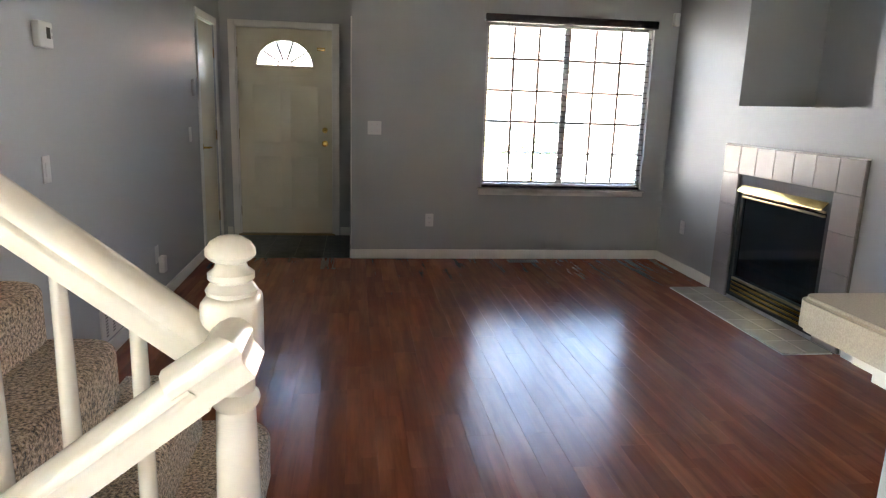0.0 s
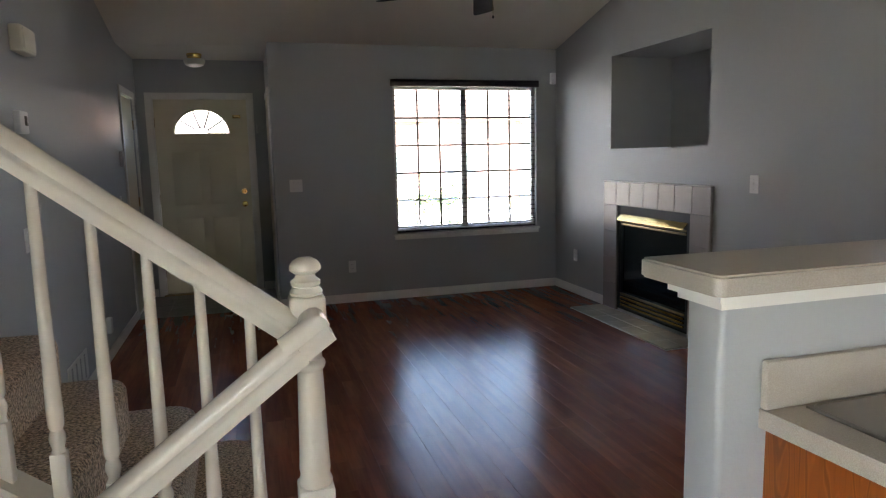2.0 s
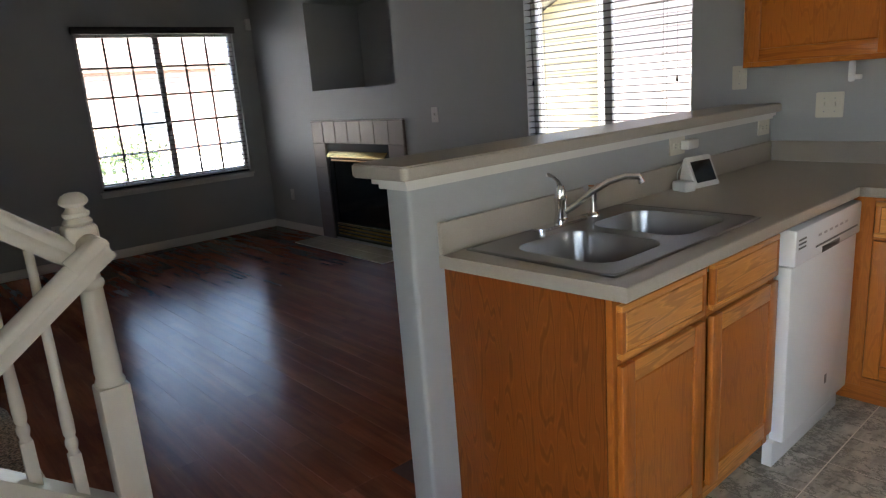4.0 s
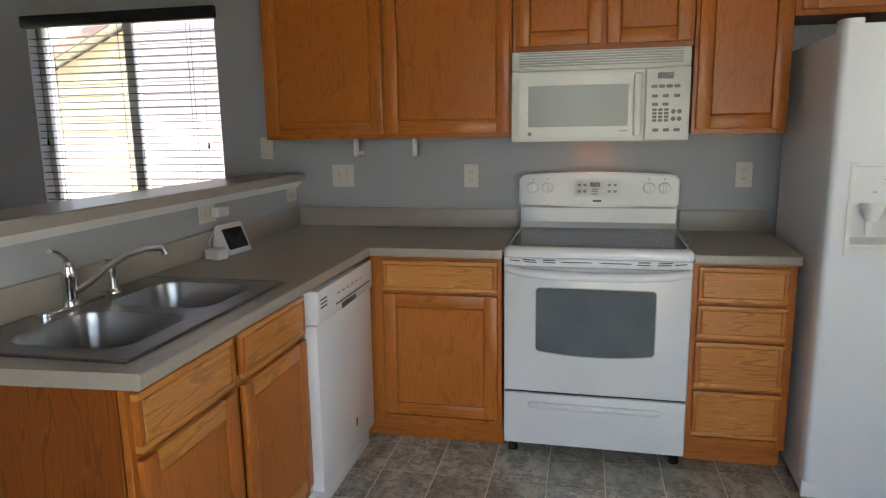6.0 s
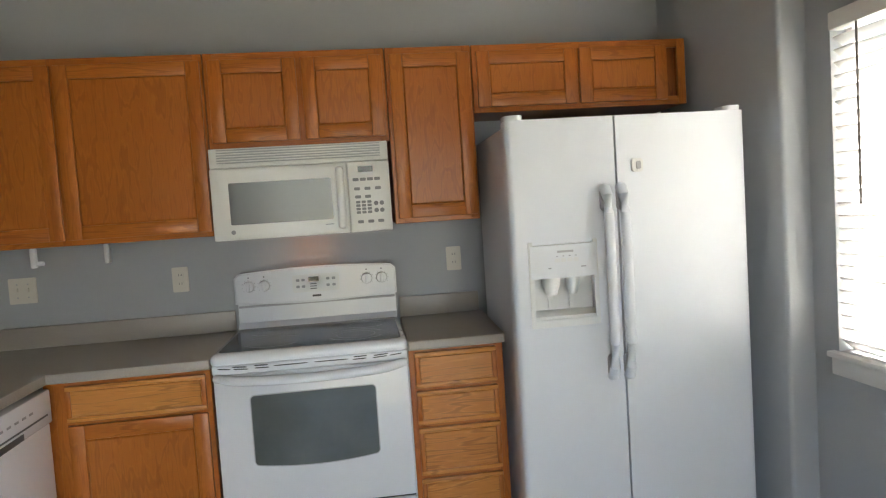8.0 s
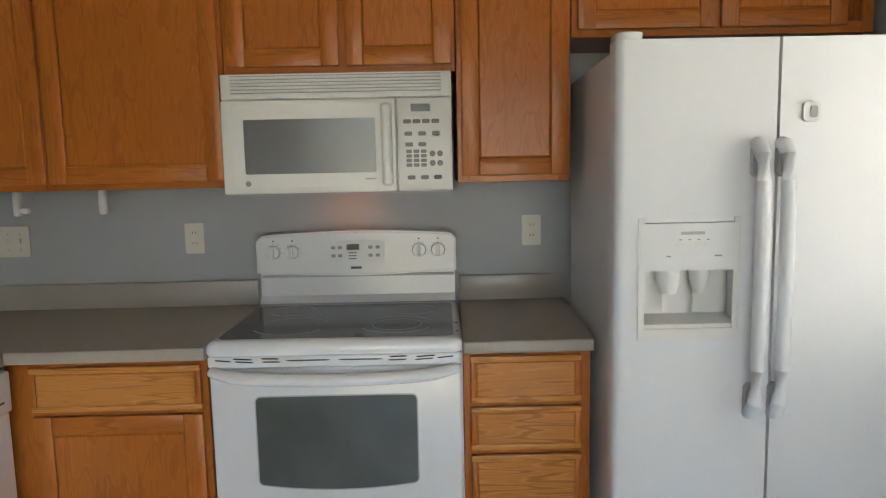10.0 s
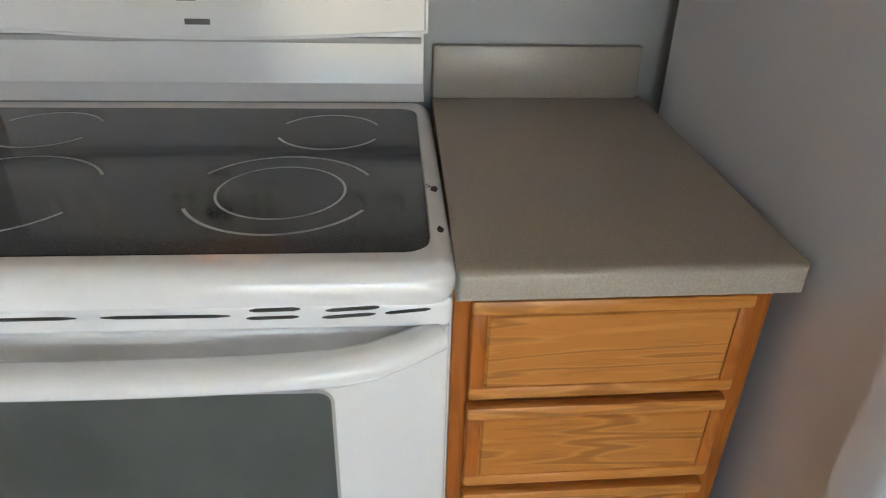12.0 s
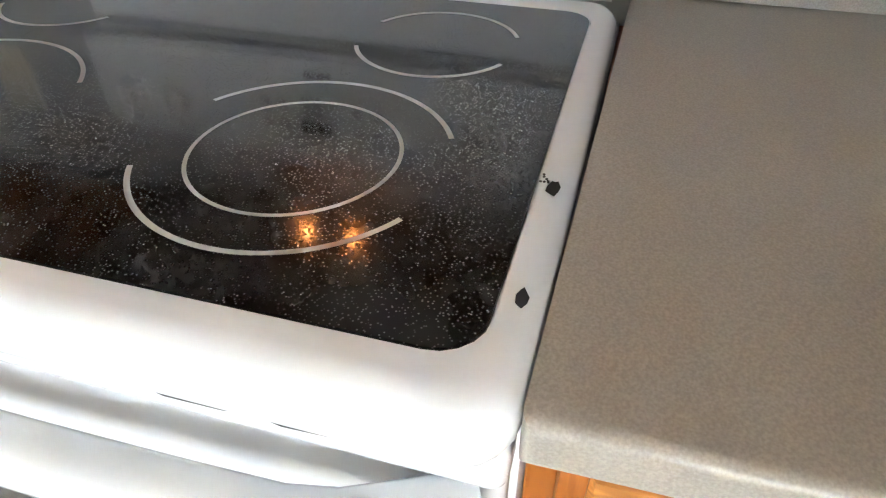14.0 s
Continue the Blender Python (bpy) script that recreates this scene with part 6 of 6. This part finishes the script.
for k in range(5):
    a = radians(72 * k - 3)
    m = Matrix.Translation((FX, FY, FZ0 + 0.012)) @ Euler((0, 0, a)).to_matrix().to_4x4() @ Euler((radians(-12), 0, 0)).to_matrix().to_4x4()
    arm = prism(bmesh.new(), [(0.09, -0.02, 0), (0.2, -0.035, 0), (0.24, -0.03, 0), (0.24, 0.03, 0), (0.2, 0.035, 0), (0.09, 0.02, 0)], (0, 0, 0.006))
    bmesh.ops.transform(arm, matrix=m, verts=arm.verts)
    ar = part("blade_arm", arm, BLACK, cf)
    pts = [(0.19, -0.055, -0.008), (0.58, -0.068, -0.008)] + [(0.62 + 0.04 * math.cos(b), -0.03 + 0.04 * math.sin(b), -0.008) for b in (-1.3, -0.7, -0.2)] + [(0.62 + 0.04 * math.cos(b), 0.03 + 0.04 * math.sin(b), -0.008) for b in (0.2, 0.7, 1.3)] + [(0.58, 0.068, -0.008), (0.19, 0.055, -0.008)]
    bl = prism(bmesh.new(), pts, (0, 0, 0.007))
    bmesh.ops.transform(bl, matrix=m, verts=bl.verts)
    part("blade", bl, BLADE, ar)
bm = cyl(bmesh.new(), (FX + 0.06, FY - 0.02, FZ0 + 0.03), (FX + 0.06, FY - 0.02, FZ0 - 0.145), 0.0016, n=6)
ch = part("pull_chain", bm, DBRASS, cf)
part("chain_bob", lathe(bmesh.new(), [(0, 0.012), (0.006, 0.006), (0.007, -0.004), (0, -0.01)], (FX + 0.06, FY - 0.02, FZ0 - 0.15), 10), BLACK, ch)
el = thing("entry_ceiling_light", (-3.55, 7.62, 2.452), "small brass and frosted glass flush ceiling light", "ceiling light")
part("brass_pan", lathe(bmesh.new(), [(0, 0.0), (0.07, 0.0), (0.072, -0.02), (0.06, -0.045), (0.05, -0.05)], (-3.55, 7.62, 2.451)), BRASS, el)
part("glass_shade", lathe(bmesh.new(), [(0.05, -0.045), (0.098, -0.052), (0.10, -0.075), (0.085, -0.105), (0.05, -0.12), (0, -0.124)], (-3.55, 7.62, 2.451)), FROST, el)

# ---- outdoors ----
solid("ground", bx(-400, -400, -0.7, 400, 400, -0.6), GRASS, "dry lawn reaching the horizon", "ground")
solid("road", bx(-60, 17.0, -0.598, 60, 24.0, -0.585), ROADM, "asphalt street in front of the house", "road")
solid("pavement", bx(-60, 15.4, -0.598, 60, 16.8, -0.48, 0.02), PAVE, "pale concrete pavement", "pavement")
# unseen pale slab, added as a reflector that throws sunlight up indoors
solid("driveway", bx(-7.0, 9.95, -0.598, 3.5, 15.38, -0.57), PAVE, "pale concrete slab added to bounce sunlight in at the front window", "driveway")
solid("porch_floor", bx(-5.0, YE + 0.145, -0.59, 0.5, 9.9, -0.06), PAVE, "pale concrete porch slab before the door", "porch")


def house(name, x0, y0, x1, y1, h, ridge, wall_m, label, wins, along="x", door=None):
    hs = thing(name, ((x0 + x1) / 2, (y0 + y1) / 2, -0.6), label, "house")
    part("wall", bx(x0, y0, -0.6, x1, y1, h), wall_m, hs)
    bm = bmesh.new()
    o = 0.4
    if along == "x":
        ym = (y0 + y1) / 2
        prism(bm, [(x0 - o, y0 - o, h), (x0 - o, ym, ridge), (x0 - o, y1 + o, h), (x0 - o, y1 + o, h + 0.15), (x0 - o, ym, ridge + 0.18), (x0 - o, y0 - o, h + 0.15)], (x1 - x0 + 2 * o, 0, 0))
        gb = prism(bmesh.new(), [(x0, y0, h), (x0, ym, ridge), (x0, y1, h)], (x1 - x0, 0, 0))
    else:
        xm = (x0 + x1) / 2
        prism(bm, [(x0 - o, y0 - o, h), (xm, y0 - o, ridge), (x1 + o, y0 - o, h), (x1 + o, y0 - o, h + 0.15), (xm, y0 - o, ridge + 0.18), (x0 - o, y0 - o, h + 0.15)], (0, y1 - y0 + 2 * o, 0))
        gb = prism(bmesh.new(), [(x0, y0, h), (xm, y0, ridge), (x1, y0, h)], (0, y1 - y0, 0))
    part("roof", bm, SHINGLE, hs)
    part("gable", gb, wall_m, hs)
    for wx, wz, ww, wh in wins:
        wn = part("window", bx(wx - ww / 2, y0 - 0.04, wz, wx + ww / 2, y0 - 0.01, wz + wh), WINDARK, hs)
        part("frame", bx(wx - ww / 2 - 0.08, y0 - 0.03, wz - 0.08, wx + ww / 2 + 0.08, y0 - 0.005, wz + wh + 0.08), FENCEP, wn)
    return hs


house("neighbour_house", -9, 30, -1.2, 40, 5.2, 7.6, SIDING_W, "cream two-storey house across the street", [(-7, 0.6, 1.2, 1.4), (-4.4, 0.6, 1.2, 1.4), (-2.6, 0.6, 1.0, 1.4), (-6, 3.2, 1.2, 1.2), (-3.4, 3.2, 1.2, 1.2)])
house("neighbour_house", 1.5, 31, 10, 41, 3.0, 5.6, SIDING_R, "low red-brown house across the street", [(3.2, 0.4, 1.4, 1.2), (6.8, 0.4, 1.4, 1.2)])
house("neighbour_house", -21, 31, -11, 41, 5.0, 7.4, SIDING_P, "pinkish house across the street", [(-18, 0.6, 1.2, 1.4), (-14, 0.6, 1.2, 1.4)])
# the house next door, close outside the side window
nh = thing("next_door_house", (6.5, 5.0, -0.6), "pinkish and yellow sided house next door with a brown eave", "house")
part("wall", bx(4.2, -6.0, -0.6, 9.0, 5.55, 3.6), SIDING_P, nh)
part("roof", prism(bmesh.new(), [(3.8, -6.3, 3.55), (6.6, -6.3, 5.0), (9.4, -6.3, 3.55), (9.4, -6.3, 3.7), (6.6, -6.3, 5.2), (3.8, -6.3, 3.7)], (0, 11.85, 0)), SHINGLE, nh)
wing = part("wing_wall", prism(bmesh.new(), [(4.25, 5.552, -0.6), (4.25, 8.2, -0.6), (4.25, 8.2, 1.58), (4.25, 5.552, 2.75)], (4.7, 0, 0)), SIDING_Y, nh)
part("wing_roof", prism(bmesh.new(), [(4.02, 5.553, 2.80), (4.02, 8.5, 1.50), (4.02, 8.5, 1.66), (4.02, 5.553, 2.96)], (5.0, 0, 0)), FROSTY, nh)
part("eave_board", prism(bmesh.new(), [(3.985, 5.553, 2.77), (3.985, 8.5, 1.47), (3.985, 8.5, 1.61), (3.985, 5.553, 2.91)], (0.03, 0, 0)), EAVE, nh)
part("corner_board", bx(4.15, 5.45, -0.6, 4.199, 5.551, 3.55), SIDING_W, nh)
for i in range(27):
    z = -0.5 + 0.15 * i
    part("siding_board", bx(4.172, -6.0, z, 4.199, 5.449, z + 0.142, 0.004, 1), SIDING_P, nh)
    y1 = min(8.2, 5.552 + (2.68 - z - 0.142) / 0.4415)
    if y1 > 5.7:
        part("siding_board", bx(4.222, 5.553, z, 4.249, y1, z + 0.142, 0.004, 1), SIDING_Y, wing)
fn = thing("picket_fence", (-1.5, 12.5, -0.6), "white painted picket fence in the front yard", "fence")
for z in (-0.2, 0.25):
    part("fence_rail", bx(-8, 12.5, z, 6, 12.54, z + 0.09), FENCEP, fn)
pk = mesh_from("picket", prism(bmesh.new(), [(-0.04, 0, 0), (0.04, 0, 0), (0.04, 0, 1.05), (0, 0, 1.12), (-0.04, 0, 1.05)], (0, 0.02, 0)), FENCEP)
for i in range(88):
    o = new("picket", pk)
    o.parent = fn
    o.location = (-6.4 + 0.16 * i, -0.025, 0.02)


def shrub(x, y, r, seed, label):
    rs = random.Random(seed)
    t = thing("shrub", (x, y, -0.6), label, "shrub", "front yard shrubs")
    bm = tube(bmesh.new(), [(x, y, -0.62), (x + 0.05, y, -0.2), (x, y, 0.4 * r)], [0.05, 0.04, 0.02], 8)
    for k in range(5):
        a = k * 1.26
        tube(bm, [(x, y, -0.2), (x + 0.4 * r * math.cos(a), y + 0.4 * r * math.sin(a), 0.3 * r)], [0.02, 0.01], 6)
    part("trunk", bm, BARK, t)
    bm = bmesh.new()
    for k in range(1300):
        v = Vector((rs.gauss(0, 1), rs.gauss(0, 1), rs.gauss(0, 0.8))).normalized() * r * (0.45 + 0.6 * rs.random()) * (1 + 0.25 * math.sin(5 * k))
        c = Vector((x, y, 0.2 * r)) + v
        if c.z < -0.55:
            continue
        q = Euler((rs.random() * 6, rs.random() * 6, rs.random() * 6)).to_matrix()
        s = 0.07 * r * (0.7 + 0.6 * rs.random())
        bm.faces.new([bm.verts.new(c + q @ Vector(p)) for p in ((-s, 0, 0), (0, -0.45 * s, 0), (s, 0, 0.1 * s), (0, 0.45 * s, 0))])
    part("crown", bm, LEAF, t)


shrub(0.6, 14.0, 0.8, 5, "round green shrub behind the picket fence")
shrub(-2.6, 14.2, 0.7, 6, "loose green shrub behind the picket fence")
pp = thing("porch_post", (-1.25, 9.6, -0.06), "cream porch post with red-brown base", "post")
part("shaft", bx(-1.32, 9.53, -0.06, -1.18, 9.67, 2.5, 0.01), SIDING_Y, pp)
part("base", bx(-1.36, 9.49, -0.055, -1.14, 9.71, 0.45, 0.01), SIDING_R, pp)

# ---- floors, piece by piece ----
fl = solid("floor_living", bx(XL - 0.1, 2.0, -0.06, 0.0, YW + 0.1, 0.0), SEAM, "cherry-brown laminate plank floor", "floor")
fl2 = solid("floor_hall", bx(-3.19, 0.95, -0.06, 0.0, 1.999, 0.0), SEAM, "cherry-brown laminate floor beside the half wall", "floor")


def planks(parent, x0, x1, y0, y1, holes, seed):
    rs = random.Random(seed)
    w, ln = 0.127, 1.22
    meshes = {}
    i = 0
    x = x0
    while x < x1 - 0.01:
        xe = min(x + w, x1)
        y = y0 - rs.random() * ln
        while y < y1:
            a, b = max(y, y0), min(y + ln, y1)
            spans = [(a, b)]
            for hx0, hx1, hy0, hy1 in holes:
                if hx0 < (x + xe) / 2 < hx1:
                    spans = [s for c, d in spans for s in ((c, min(d, hy0)), (max(c, hy1), d)) if s[1] - s[0] > 0.02]
            for c, d in spans:
                if d - c < 0.02:
                    continue
                key = (round(xe - x, 3), round(d - c, 3))
                if key not in meshes:
                    meshes[key] = mesh_from("plank", bx(0.00015, 0.00015, 0.0, xe - x - 0.00015, d - c - 0.00015, 0.006, 0.0004, 1), PLANK)
                o = new("plank", meshes[key])
                o.parent = parent
                o.location = (x, c, 0.0)
            y += ln
        x = xe


HEARTH_HOLE = (-0.355, 0.0, 4.497, 5.958)
planks(fl, XL, -0.0, 2.0, YW, [HEARTH_HOLE, (-4.2, -3.28, 2.0, 3.1)], 3)
planks(fl2, -3.1, -2.17, 1.0, 2.0, [], 4)
fk = solid("floor_kitchen", bx(XL - 0.1, YB - 0.05, -0.06, 0.0, 0.949, 0.001), GROUT, "grey stone-look vinyl tile floor of the kitchen", "floor")
TS = 0.2286
me_t = mesh_from("floor_tile", bx(0.0021, 0.0021, 0.0, TS - 0.0021, TS - 0.0021, 0.0026, 0.0010, 1), VINYL)
for i in range(18):
    for j in range(13):
        x, y = -0.862 + TS * 2 - TS * (i), -1.9 + 0.014 + TS * j - 0.0
        if x > -0.45 or x < XL - 0.05 or y > 0.99:
            continue
        o = new("floor_tile", me_t)
        o.parent = fk
        o.location = (x, y, 0.001)
fe = solid("floor_entry", bx(XL - 0.05, YW + 0.101, -0.06, -2.885, YE + 0.02, 0.0), GROUT, "dark green-grey vinyl tile floor of the entry", "floor")
for i in range(5):
    for j in range(4):
        w, h = 0.255, 0.265
        o = new("floor_tile", mesh_from("floor_tile", bx(0.001, 0.001, 0, w - 0.001, h - 0.001, 0.005, 0.001, 1), ENTRYV))
        o.parent = fe
        o.location = (XL + w * i, YW + h * j - 0.0, 0.0)
